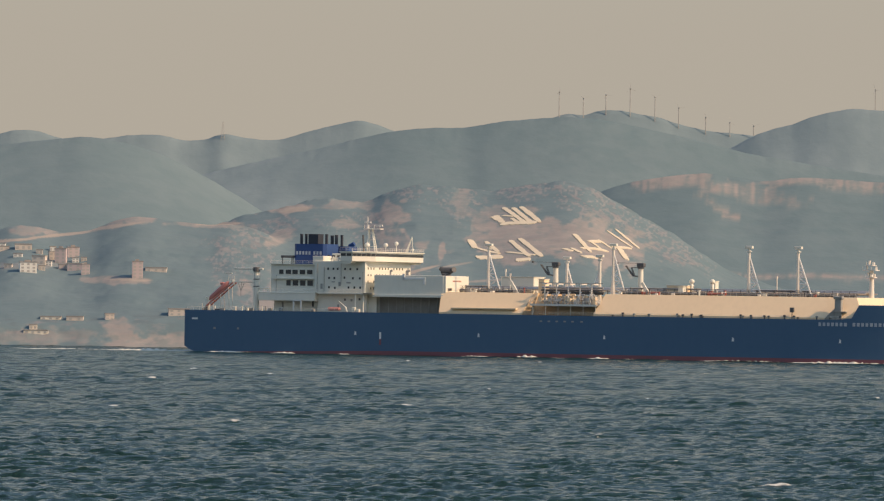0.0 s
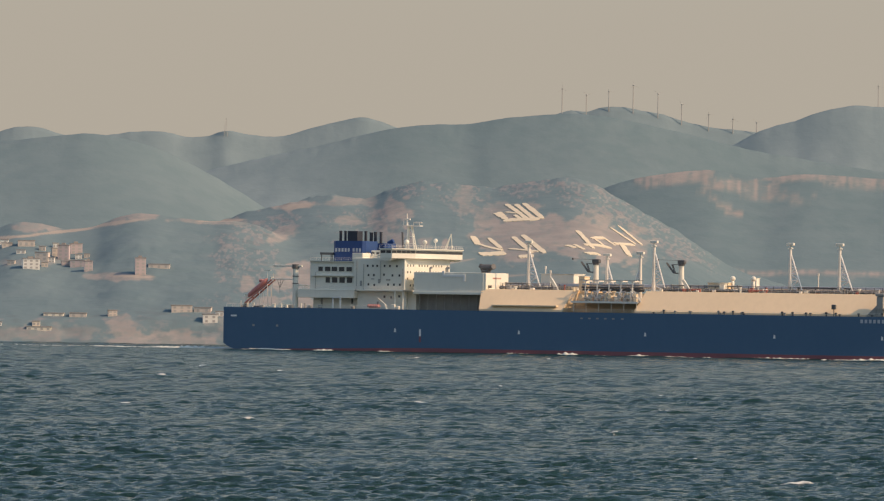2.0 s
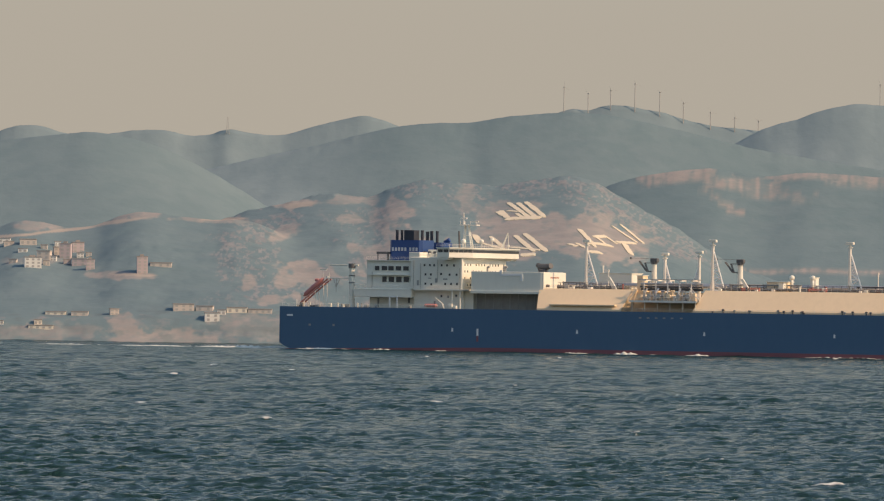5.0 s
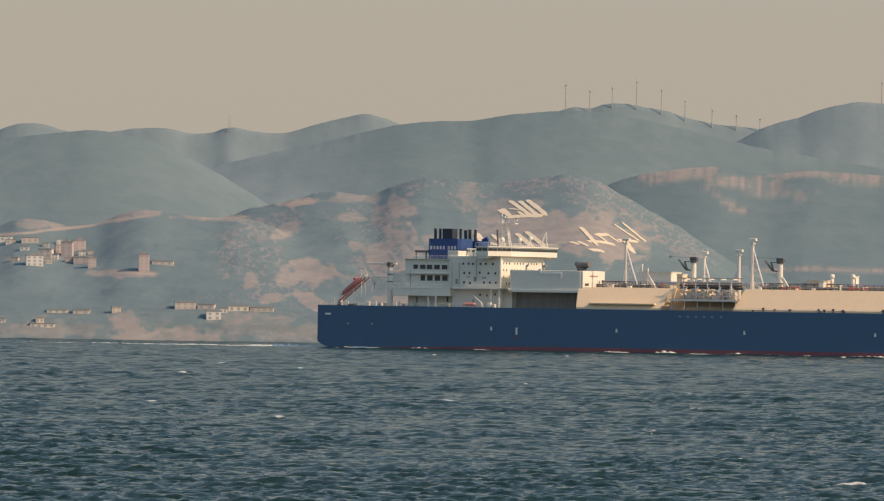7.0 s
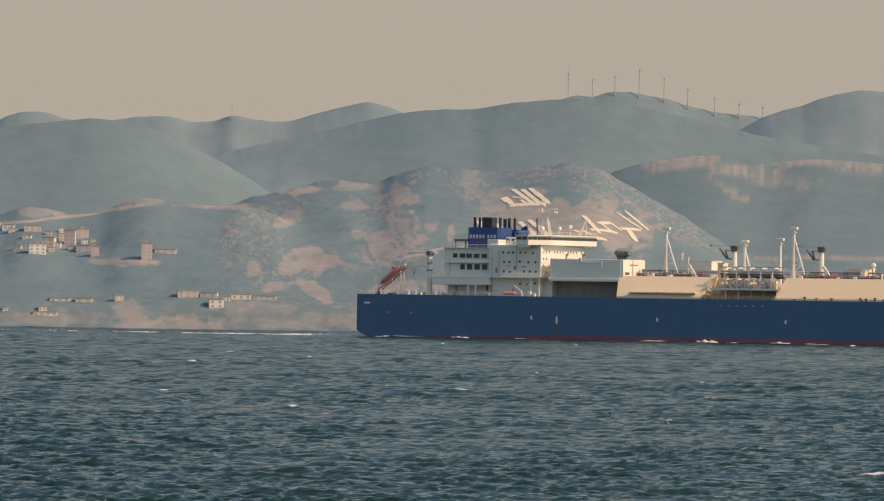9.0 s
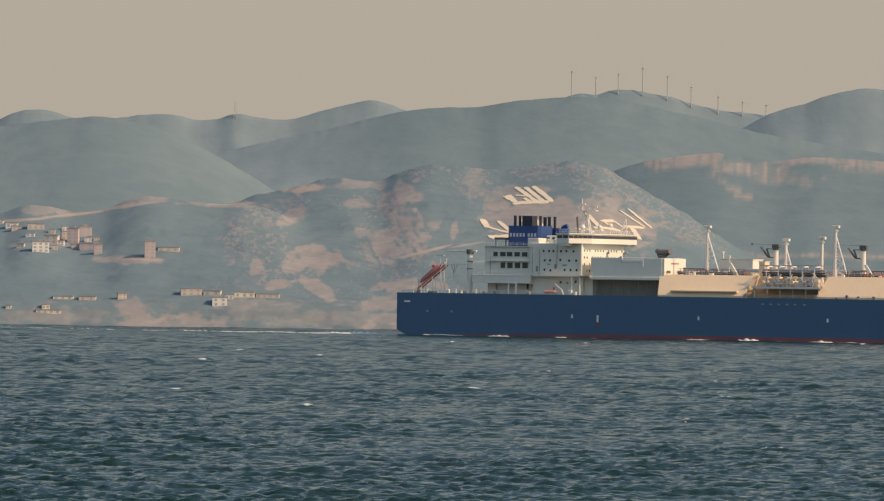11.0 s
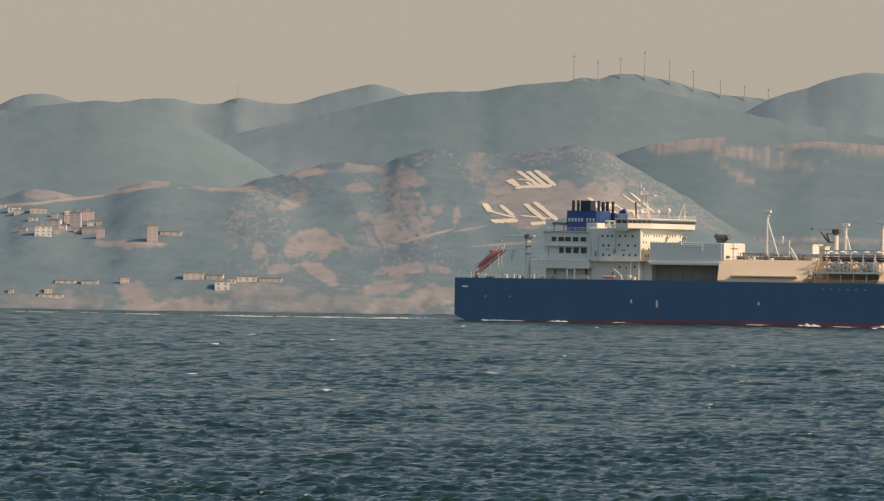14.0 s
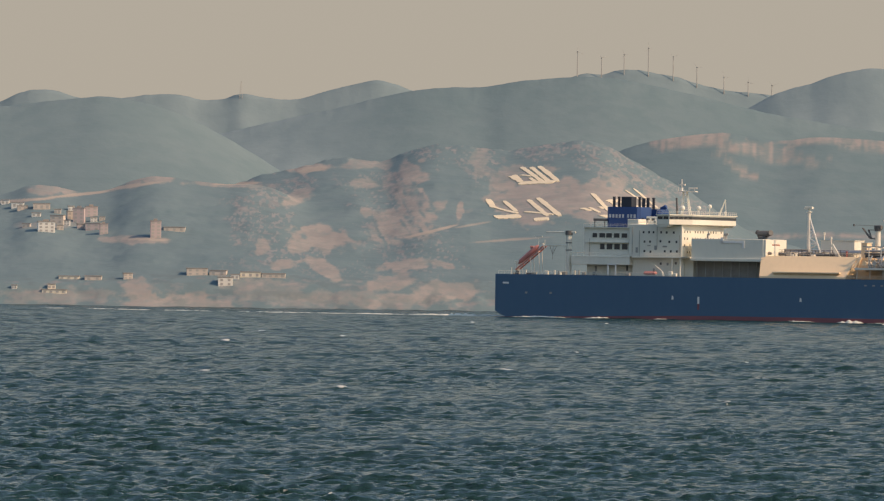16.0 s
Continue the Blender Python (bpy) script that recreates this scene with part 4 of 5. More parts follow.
# open gallery with large dark openings
for row, (z0, z1, xs) in enumerate(((27.6, 29.1, (33.2, 35.7, 38.2, 41.0, 43.8)), (23.6, 25.5, (36.0, 38.4, 41.2, 44.0)))):
    for i, x in enumerate(xs):
        bm = bmesh.new()
        w = 1.7 if i == 0 else 2.1
        box(bm, x, x + w, -19.1, -18.9, z0, z1, 0.04)
        win = part("window", bm, GLASS, house_aft)
        bm = bmesh.new()
        for a, b, c, d in ((x - 0.12, x, z0 - 0.1, z1 + 0.1), (x + w, x + w + 0.12, z0 - 0.1, z1 + 0.1), (x, x + w, z1, z1 + 0.1), (x, x + w, z0 - 0.1, z0)):
            box(bm, a, b, -19.16, -18.95, c, d)
        part("window_frame", bm, WHITE, win)
# portholes of the forward block's side and front
bm = bmesh.new()
box(bm, -0.32, 0.32, -0.06, 0.06, -0.38, 0.38, 0.03)
pane = part("porthole", bm, GLASS, house_fore)
pane.matrix_basis = pose(52.2, -20.02, 29.6)
for x, z in ((54.2, 29.6), (55.8, 29.6), (58.6, 29.6), (60.6, 29.6), (63.2, 29.6), (54.6, 26.4), (58.4, 26.6), (61.6, 26.4), (52.6, 26.4),
             (52.6, 23.2), (54.8, 23.0), (60.0, 23.2), (62.2, 23.2), (64.2, 26.4), (64.4, 23.2)):
    again(pane, x, -20.02, z)
for k in range(4):
    for i in range(15):
        if (i * 7 + k * 3) % 5:
            again(pane, 66.22, -17.5 + i * 2.5, 23.0 + 2.3 * k, 90)
for i, x in enumerate((33.0, 44.5, 55.0, 57.5, 60.0, 63.0)):
    bm = bmesh.new()
    z = (16.0, 16.4, 15.3, 18.6, 18.4, 18.8)[i]
    yy = -16.1 if x < 47 else -18.1
    box(bm, x, x + 0.7, yy, yy + 0.2, z, z + (2.0 if i < 3 else 0.8), 0.03)
    part("hatch", bm, DARK if i % 2 else GREY, house_low)
bm = bmesh.new()
for a, b, c, d in ((40.0, 40.4, DECK_Z - 0.1, 18.5), (42.8, 43.2, DECK_Z - 0.1, 18.5), (40.0, 43.2, 18.3, 18.75)):
    box(bm, a, b, -22.3, -21.9, c, d)
part("door_frame", bm, LETTER, house_low, "bright white portal frame")
bm = bmesh.new()
box(bm, 53.6, 58.2, -23.6, -21.8, 15.1, 16.3, 0.4)
part("rescue_boat", bm, ORANGE, house_low, "small red rescue boat")
bm = bmesh.new()
tube(bm, (60.8, -22.8, DECK_Z - 0.1), (60.2, -22.8, 16.4), 0.3, n=6)
tube(bm, (60.2, -22.8, 16.4), (57.6, -22.8, 18.4), 0.16, n=6)
part("boat_davit", bm, WHITE, house_low)
for x, z in ((62.6, 16.4), (64.2, 15.8), (47.2, 15.6), (35.0, 15.9), (31.0, 15.7)):
    bm = bmesh.new()
    box(bm, x, x + 1.3, -23.2, -22.0, DECK_Z - 0.1, z, 0.15)
    part("deck_locker", bm, WHITE if x > 60 else GREY, house_low)

# bridge across the whole beam
# its starboard wing is set back, with a slanting corner, to fit the camera's view
bm = bmesh.new()
prism(bm, [(58.9, -25.0), (63.4, -25.0), (68.8, -17.0), (68.8, 25.0), (62.6, 25.0), (62.6, -14.0), (58.9, -18.0)], 2, 32.3, 35.4)
bridge = part("bridge", bm, WHITE, ship, "full-width white wheelhouse with a dark window band")
bm = bmesh.new()
prism(bm, [(58.6, -25.3), (63.6, -25.3), (69.2, -17.1), (69.2, 25.3), (62.2, 25.3), (62.2, -13.9), (58.6, -17.8)], 2, 35.4, 35.75)
part("roof", bm, WHITE, bridge)
bm = bmesh.new()
prism(bm, [(60.0, 31.5), (62.6, 31.5), (63.2, 32.3), (59.2, 32.3)], 1, -24.8, -20.1)
part("bridge_underside", bm, WHITE, bridge)
bm = bmesh.new()
prism(bm, [(64.5, 31.5), (67.6, 31.5), (68.4, 32.3), (62.8, 32.3)], 1, 20.1, 24.8)
part("bridge_underside", bm, WHITE, bridge)
bm = bmesh.new()
box(bm, -0.06, 0.06, -0.92, 0.92, -0.5, 0.5, 0.03)
bpane = part("window", bm, GLASS, bridge)
bpane.matrix_basis = pose(68.82, -16.0, 34.55)
for i in range(1, 21):
    again(bpane, 68.82, -16.0 + 2.0 * i, 34.55)
for i in range(5):
    k = (i + 0.5) / 5
    again(bpane, 63.4 + 5.4 * k, -25.0 + 8.0 * k, 34.55, -34)
for x in (60.1, 62.2):
    again(bpane, x, -25.02, 34.55, 90)
railing(bridge, 58.8, 63.4, -25.1, 35.75)
bm = bmesh.new()
rail = [(63.5, -25.1), (65.3, -22.5), (67.1, -19.8), (69.0, -17.0)] + [(69.0, -15.0 + 2 * i) for i in range(21)]
for x, y in rail:
    tube(bm, (x, y, 35.75), (x, y, 36.8), 0.04, n=4)
for (xa, ya), (xb, yb) in zip(rail, rail[1:]):
    for z in (36.3, 36.8):
        tube(bm, (xa, ya, z), (xb, yb, z), 0.04, n=4)
part("railing", bm, STEEL, bridge)
# main mast and aerials on the wheelhouse
bm = bmesh.new()
for dx, dy in ((-1.6, -1.0), (1.6, -1.0), (-1.6, 1.0), (1.6, 1.0)):
    tube(bm, (60.0 + dx, dy, 35.0), (59.4 + dx * 0.35, dy * 0.4, 44.0), 0.22, n=6)
for z, k in ((37.5, 0.8), (40.0, 0.6), (42.3, 0.45)):
    box(bm, 59.7 - 1.6 * k, 59.7 + 1.6 * k, -1.0 * k, 1.0 * k, z, z + 0.2)
radar = part("radar_mast", bm, WHITE, bridge, "white lattice radar mast with scanners")
bm = bmesh.new()
box(bm, 57.3, 63.6, -1.4, 1.4, 43.6, 43.9)
for x in (57.5, 59.4, 61.3, 63.4):
    tube(bm, (x, -1.3, 43.9), (x, -1.3, 45.2), 0.06, n=4)
tube(bm, (58.2, 0, 43.9), (58.2, 0, 48.0), 0.35, 0.15, n=6)
box(bm, 57.2, 59.4, -0.4, 0.4, 45.8, 46.3)
box(bm, 61.2, 63.8, -0.3, 0.3, 44.7, 45.2)
part("scanner", bm, STEEL, radar)
bm = bmesh.new()
tube(bm, (55.6, 3, 35.0), (55.2, 3, 41.6), 0.35, n=8)
part("aft_pole", bm, DARK, bridge)
for x, y, z, r in ((62.0, -9, 38.0, 0.9), (60.0, 12, 38.2, 0.8), (64.0, 12, 38.8, 0.75), (66.0, 22, 36.8, 0.5)):
    bm = bmesh.new()
    tube(bm, (x, y, 35.7), (x, y, z - 0.4), 0.14, n=6)
    bmesh.ops.create_uvsphere(bm, u_segments=12, v_segments=8, radius=r, matrix=Matrix.Translation((x, y, z)))
    part("aerial_dome", bm, WHITE, bridge, smooth=True)
bm = bmesh.new()
for dy in (-0.6, 0.6):
    tube(bm, (65.2, 18 + dy, 35.7), (67.4, 18, 41.3), 0.16, n=6)
tube(bm, (67.8, 18, 35.7), (67.4, 18, 41.3), 0.12, n=6)
part("signal_mast", bm, WHITE, bridge)

# rails of the upper decks and pipes on the walls
railing(house_aft, 30.2, 47.0, -19.6, 31.1)
railing(house_aft, 28.2, 47.0, -20.4, 21.3)
railing(house_fore, 50.2, 58.8, -19.8, 32.25)
railing(house_fore, 48.6, 66.0, -21.1, 21.4)
for x, z0, z1 in ((48.2, 21.5, 31.4), (50.8, 21.4, 30.2), (57.2, 24.0, 31.5), (65.4, 21.4, 28.8), (32.2, 21.2, 27.2)):
    bm = bmesh.new()
    y = -20.1 if x > 47 else -19.1
    tube(bm, (x, y - 0.08, z0), (x, y - 0.08, z1), 0.09, n=5)
    part("wall_pipe", bm, GREY, house_fore if x > 47 else house_aft)
for x, z, w, h in ((56.2, 23.6, 0.9, 1.5), (49.4, 22.6, 0.8, 1.8), (59.2, 24.6, 1.6, 0.5), (53.6, 24.9, 1.2, 0.35)):
    bm = bmesh.new()
    box(bm, x, x + w, -20.12, -19.9, z, z + h, 0.04)
    part("wall_hatch", bm, GREY, house_fore)
for x in (52.5, 55.0, 57.0):
    bm = bmesh.new()
    tube(bm, (x, -17.6, 32.2), (x, -17.6, 33.3), 0.3, n=8)
    tube(bm, (x, -17.6, 33.2), (x + 0.7, -17.6, 33.6), 0.34, n=8)
    part("deck_vent", bm, WHITE, house_fore)
# raised platform aft of the funnel
bm = bmesh.new()
box(bm, 30.6, 35.3, -12.0, -2.0, 33.3, 34.1, 0.06)
for x in (31.0, 34.6):
    for y in (-11.6, -2.4):
        box(bm, x - 0.12, x + 0.12, y - 0.12, y + 0.12, 31.1, 33.3)
part("funnel_platform", bm, DARK, house_aft, "dark raised platform beside the funnel")

# funnel casings with groups of exhaust pipes
def funnel(x0, x1, y0, y1, z0, z1):
    bm = bmesh.new()
    prism(bm, [(x0, y0 + 1), (x0 + 1, y0), (x1 - 1, y0), (x1, y0 + 1), (x1, y1 - 1), (x1 - 1, y1), (x0 + 1, y1), (x0, y1 - 1)], 2, z0, z1)
    return part("funnel", bm, BLUE, ship, "bright blue funnel casing with black exhaust pipes")


fun = funnel(35.4, 47.6, -12.0, 0.0, 31.1, 38.2)
fun_port = funnel(40.0, 48.5, 5.0, 14.0, 31.1, 37.6)
for f, x, y, r, z0, z1 in ((fun, 36.6, -8, 0.5, 38.2, 41.7), (fun, 38.4, -8, 0.45, 38.2, 41.7), (fun, 42.6, -4, 0.5, 38.2, 41.7), (fun, 44.4, -4, 0.5, 38.2, 41.7),
                           (fun_port, 42.4, 9, 0.55, 37.6, 41.6), (fun_port, 44.5, 9, 0.5, 37.6, 41.6), (fun_port, 40.8, 9, 0.6, 37.6, 41.4)):
    bm = bmesh.new()
    tube(bm, (x, y, z0), (x, y, z1), r, n=10)
    tube(bm, (x, y, z1 - 0.3), (x, y, z1), r * 1.12, n=10)
    part("exhaust_pipe", bm, BLACK, f)
bm = bmesh.new()
box(bm, 39.6, 43.4, -9.0, -4.5, 38.2, 41.7, 0.1)
part("exhaust_trunk", bm, BLACK, fun)
bm = bmesh.new()
tube(bm, (46.5, 11, 37.6), (48.4, 11, 38.6), 0.8, n=10)
part("vent_cowl", bm, BLUE, fun_port)
bars(fun, [1] * 5 + [-0.5] + [1] * 3, 36.4, 34.2, 1.7, 1.02, -12.0, 0.16)
for i in range(7):
    bm = bmesh.new()
    box(bm, 48.2 + i * 1.9, 49.3 + i * 1.9, -12.1, -11.9, 33.6, 34.4)
    part("vent_grille", bm, DARK, ship)

# cargo machinery house forward of the bridge, over a shaded recess
mach = walls("machinery_house", 69.4, 95.4, -19.5, 1.0, 20.4, 27.7, label="white windowless cargo machinery house")
bm = bmesh.new()
prism(bm, [(95.3, 27.6), (96.2, 27.6), (96.2, 20.5), (98.6, DECK_Z - 0.1), (95.3, DECK_Z - 0.1)], 1, -19.4, 1.0)
part("front_wall", bm, WHITE, mach)
bm = bmesh.new()
box(bm, 66.0, 69.1, -16.5, 14.0, DECK_Z - 0.1, 20.9)
part("passage_wall", bm, WHITE, mach)
# grey in place of white paint deepens the recess's shade on this wall
bm = bmesh.new()
box(bm, 69.0, 95.4, -13.5, 8.0, DECK_Z - 0.1, 20.4)
part("recess_wall", bm, GREY, mach, "recess wall greyed to stand in for shade")
bm = bmesh.new()
box(bm, 69.2, 95.6, -20.1, -19.4, 20.1, 21.1, 0.08)
part("deck_edge", bm, WHITE, mach)
for i in range(9):
    bm = bmesh.new()
    x = 70.6 + i * 3.05
    box(bm, x - 0.1, x + 0.1, -17.0, -16.6, DECK_Z - 0.1, 20.4)
    part("pillar", bm, GREY, mach)
bm = bmesh.new()
box(bm, 80.2, 88.6, -19.7, -19.4, 26.2, 27.0, 0.03)
box(bm, 87.8, 88.6, -19.7, -19.4, 24.6, 26.2, 0.03)
box(bm, 80.0, 80.9, -19.7, -19.4, 26.2, 28.2, 0.03)
part("light_trim", bm, LETTER, mach)
bm = bmesh.new()
for i in range(7):
    box(bm, 96.15, 96.25, -13 + i * 1.1, -12.3 + i * 1.1, 25.6, 26.1)
part("lettering_bar", bm, RUST, mach)
bm = bmesh.new()
box(bm, 85.0, 87.6, 3.0, 6.0, 20.3, 28.8, 0.3)
tube(bm, (84.6, 4.5, 29.6), (88.2, 4.5, 29.6), 1.15, n=12)
tube(bm, (88.2, 4.5, 29.6), (89.6, 3.6, 30.0), 0.8, 1.0, n=10)
tube(bm, (83.9, 4.5, 30.3), (84.6, 4.5, 30.1), 0.7, 0.9, n=10)
part("ventilator", bm, DARK, ship)
for y in (-17.0, -6.5):
    bm = bmesh.new()
    tube(bm, (96.3, y, 23.0), (97.4, y, 23.0), 0.5, n=8)
    part("wall_fan", bm, DARK, mach)
for x, y in ((81.0, -17.0), (79.6, -15), (74.0, -16)):
    bm = bmesh.new()
    tube(bm, (x, y, 27.6), (x, y, 29.2), 0.35, n=8)
    tube(bm, (x, y, 29.0), (x + 0.7, y, 29.4), 0.4, n=8)
    part("roof_vent", bm, GREY, mach)
bm = bmesh.new()
for x in (63.0, 66.0):
    tube(bm, (x, -20.9, DECK_Z - 0.1), (x, -20.9, 21.0), 0.25, n=8)
part("support_column", bm, WHITE, house_low)

# stern: provision crane, freefall lifeboat on its ramp, flag staff
bm = bmesh.new()
tube(bm, (24.1, -18.0, DECK_Z - 0.1), (24.1, -18.0, 28.4), 1.05, 0.95, n=12)
stern_crane = part("stern_crane", bm, WHITE, ship, "white provision crane post with horizontal boom")
bm = bmesh.new()
tube(bm, (24.1, -18.0, 28.3), (24.1, -18.0, 29.8), 1.3, 1.2, n=12)
part("crane_head", bm, DARK, stern_crane)
for z, r in ((25.5, 0.2), (23.0, 0.2)):
    bm = bmesh.new()
    tube(bm, (24.1, -18.0, z), (24.1, -18.0, z + 0.3), 1.12, n=12)
    part("crane_ring", bm, DARK, stern_crane)
bm = bmesh.new()
box(bm, 15.8, 26.6, -18.6, -17.6, 28.9, 29.5, 0.08)
box(bm, 14.0, 24.0, -18.4, -17.8, 24.4, 24.75, 0.05)
box(bm, 24.0, 29.0, -18.6, -17.4, 22.3, 22.6, 0.05)
part("boom", bm, WHITE, stern_crane)
bm = bmesh.new()
for x in (17.2, 18.4, 19.6):
    tube(bm, (x, -18.1, 24.4), (18.2, -18.1, 21.6), 0.1, n=4)
tube(bm, (18.2, -18.1, 21.6), (18.2, -18.1, 19.8), 0.08, n=4)
part("hook_block", bm, GREY, stern_crane)
ramp_a, ramp_b = Vector((2.2, -9.0, 17.6)), Vector((10.0, -9.0, 24.0))
along = (ramp_b - ramp_a).normalized()
bm = bmesh.new()
up = Vector((-along.z, 0, along.x))
sections = [(0.0, 0.3), (0.5, 0.6), (1.5, 0.85), (5.0, 0.95), (8.6, 0.92), (9.6, 0.6), (10.0, 0.25)]
rings = []
for s, r in sections:
    c = ramp_a + along * s + up * 0.9
    rings.append([bm.verts.new(c + up * (r * math.sin(a) * (0.85 if math.sin(a) > 0 else 1.0)) + Vector((0, r * math.cos(a), 0))) for a in [2 * math.pi * k / 12 for k in range(12)]])
for a, b in zip(rings, rings[1:]):
    for k in range(12):
        bm.faces.new((a[k], a[(k + 1) % 12], b[(k + 1) % 12], b[k]))
bm.faces.new(rings[0])
bm.faces.new(rings[-1][::-1])
boat = part("lifeboat", bm, ORANGE, ship, "red enclosed freefall lifeboat on a sloping ramp", True)
bm = bmesh.new()
c = ramp_a + along * 8.0 + up * 2.2
box(bm, c.x - 0.8, c.x + 0.7, -9.6, -8.4, c.z - 0.9, c.z + 0.1, 0.25)
part("conning_tower", bm, ORANGE, boat)
bm = bmesh.new()
for dy in (-1.5, 1.5):
    a, b = ramp_a - along * 1.5 - up * 0.7, ramp_b + along * 1.5 - up * 0.7
    tube(bm, (a.x, -9 + dy, a.z), (b.x, -9 + dy, b.z), 0.3, n=6)
for s in (0.6, 3.0, 5.4, 7.8, 10.2):
    p = a + (b - a).normalized() * s
    tube(bm, (p.x, -10.5, p.z), (p.x, -7.5, p.z), 0.22, n=6)
part("launch_ramp", bm, material("faded red ramp paint", (0.58, 0.21, 0.16), 0.6, other=(0.44, 0.25, 0.21), size=1.5), boat)
for dy in (-1.5, 1.5):
    for s in (1.5, 7.0, 11.0):
        bm = bmesh.new()
        p = a + (b - a).normalized() * s
        tube(bm, (p.x, -9 + dy, p.z - 0.2), (p.x + 0.4, -9 + dy, DECK_Z - 0.1), 0.1, n=6)
        part("ramp_leg", bm, STEEL, boat)
bm = bmesh.new()
tube(bm, (1.6, -9.0, DECK_Z - 0.1), (1.6, -9.0, 18.6), 0.7, 0.6, n=10)
tube(bm, (1.6, -9.0, 18.6), (1.6, -9.0, 19.3), 0.95, n=10)
part("ramp_post", bm, WHITE, boat)
bm = bmesh.new()
tube(bm, (0.6, -12.0, DECK_Z - 0.1), (0.6, -12.0, 17.0), 0.12, n=6)
part("flag_staff", bm, WHITE, ship)
bm = bmesh.new()
box(bm, 10.4, 11.0, -9.4, -8.6, 24.6, 25.4)
tube(bm, (11.4, -9, 23.5), (11.6, -9, 26.6), 0.12, n=5)
box(bm, 8.0, 10.6, -9.2, -8.8, 27.4, 27.8)
tube(bm, (9.3, -9, 25.0), (9.3, -9, 27.4), 0.05, n=4)
part("ramp_lights", bm, WHITE, boat)
for i in range(16):
    bm = bmesh.new()
    x, h = rng.uniform(2, 30), rng.uniform(0.5, 1.7)
    y = rng.uniform(-24, -21)
    if i % 2:
        box(bm, x, x + rng.uniform(0.6, 2.0), y, y + 0.9, DECK_Z - 0.1, DECK_Z + h * 0.8, 0.12)
    else:
        tube(bm, (x, y, DECK_Z - 0.1), (x, y, DECK_Z + h), 0.28, n=8)
    part("mooring_winch", bm, (GREY, DARK, WHITE)[i % 3], hull)


# ---- on the coast ----
PALE_STONE = material("whitewashed stones", (0.70, 0.62, 0.47), 0.9, other=(0.56, 0.50, 0.38), size=6, amount=0.6)
PLASTER = [material("whitewashed wall", (0.78, 0.76, 0.70), 0.9, other=(0.66, 0.64, 0.59), size=4),
          material("sand-coloured wall", (0.62, 0.55, 0.48), 0.9, other=(0.53, 0.47, 0.42), size=4),
          material("pink plaster wall", (0.54, 0.45, 0.44), 0.9, other=(0.49, 0.42, 0.41), size=4),
          # warm sunlight is put into this wall's base colour
          material("sunlit pale wall", (0.80, 0.73, 0.60), 0.9, other=(0.70, 0.63, 0.52), size=4)]
TILE = material("flat roof screed", (0.32, 0.30, 0.28), 0.9, other=(0.34, 0.3, 0.27), size=4)
# window glass made pale so that haze seems to veil it
HAZED_PANE = material("haze-paled window glass", (0.44, 0.42, 0.39), 0.5, size=2)
TOWER = material("grey steel tower", (0.40, 0.38, 0.35), 0.7, other=(0.34, 0.325, 0.30), size=4)

# strokes of the stone writing on the slope, placed to fit the camera's view: ends in pixels and breadth
STROKES = [
    (880, 376, 892, 384, 8), (897, 361, 935, 388, 5), (914, 361, 947, 388, 5), (928, 359, 962, 386, 5.5),
    (893, 389, 955, 387, 5), (884, 374, 896, 388, 6), (896, 374, 914, 376, 4), (912, 380, 925, 388, 4)]
STROKES_TWO = [
    (838, 424, 847, 438, 7), (846, 437, 890, 449, 5), (849, 455, 895, 453, 6), (866, 427, 888, 446, 5), (909, 424, 943, 453, 5.5), (926, 422, 965, 453, 6),
    (902, 446, 953, 451, 5), (919, 460, 946, 458, 5)]
STROKES_THREE = [
    (1004, 439, 1018, 443, 6), (1018, 438, 1035, 446, 5), (1023, 414, 1052, 446, 5.5), (1038, 453, 1062, 455, 8), (1035, 439, 1082, 444, 6),
    (1052, 427, 1075, 444, 5), (1067, 424, 1089, 439, 5), (1048, 427, 1069, 426, 4.5), (1082, 407, 1125, 437, 5.5), (1097, 405, 1137, 438, 5.5),
    (1103, 439, 1116, 458, 7), (1089, 436, 1123, 439, 5)]
writing = tagged(new("hillside_lettering"), "large pale stone writing laid out on the rocky slope", "hillside sign")
ragged = random.Random(12)
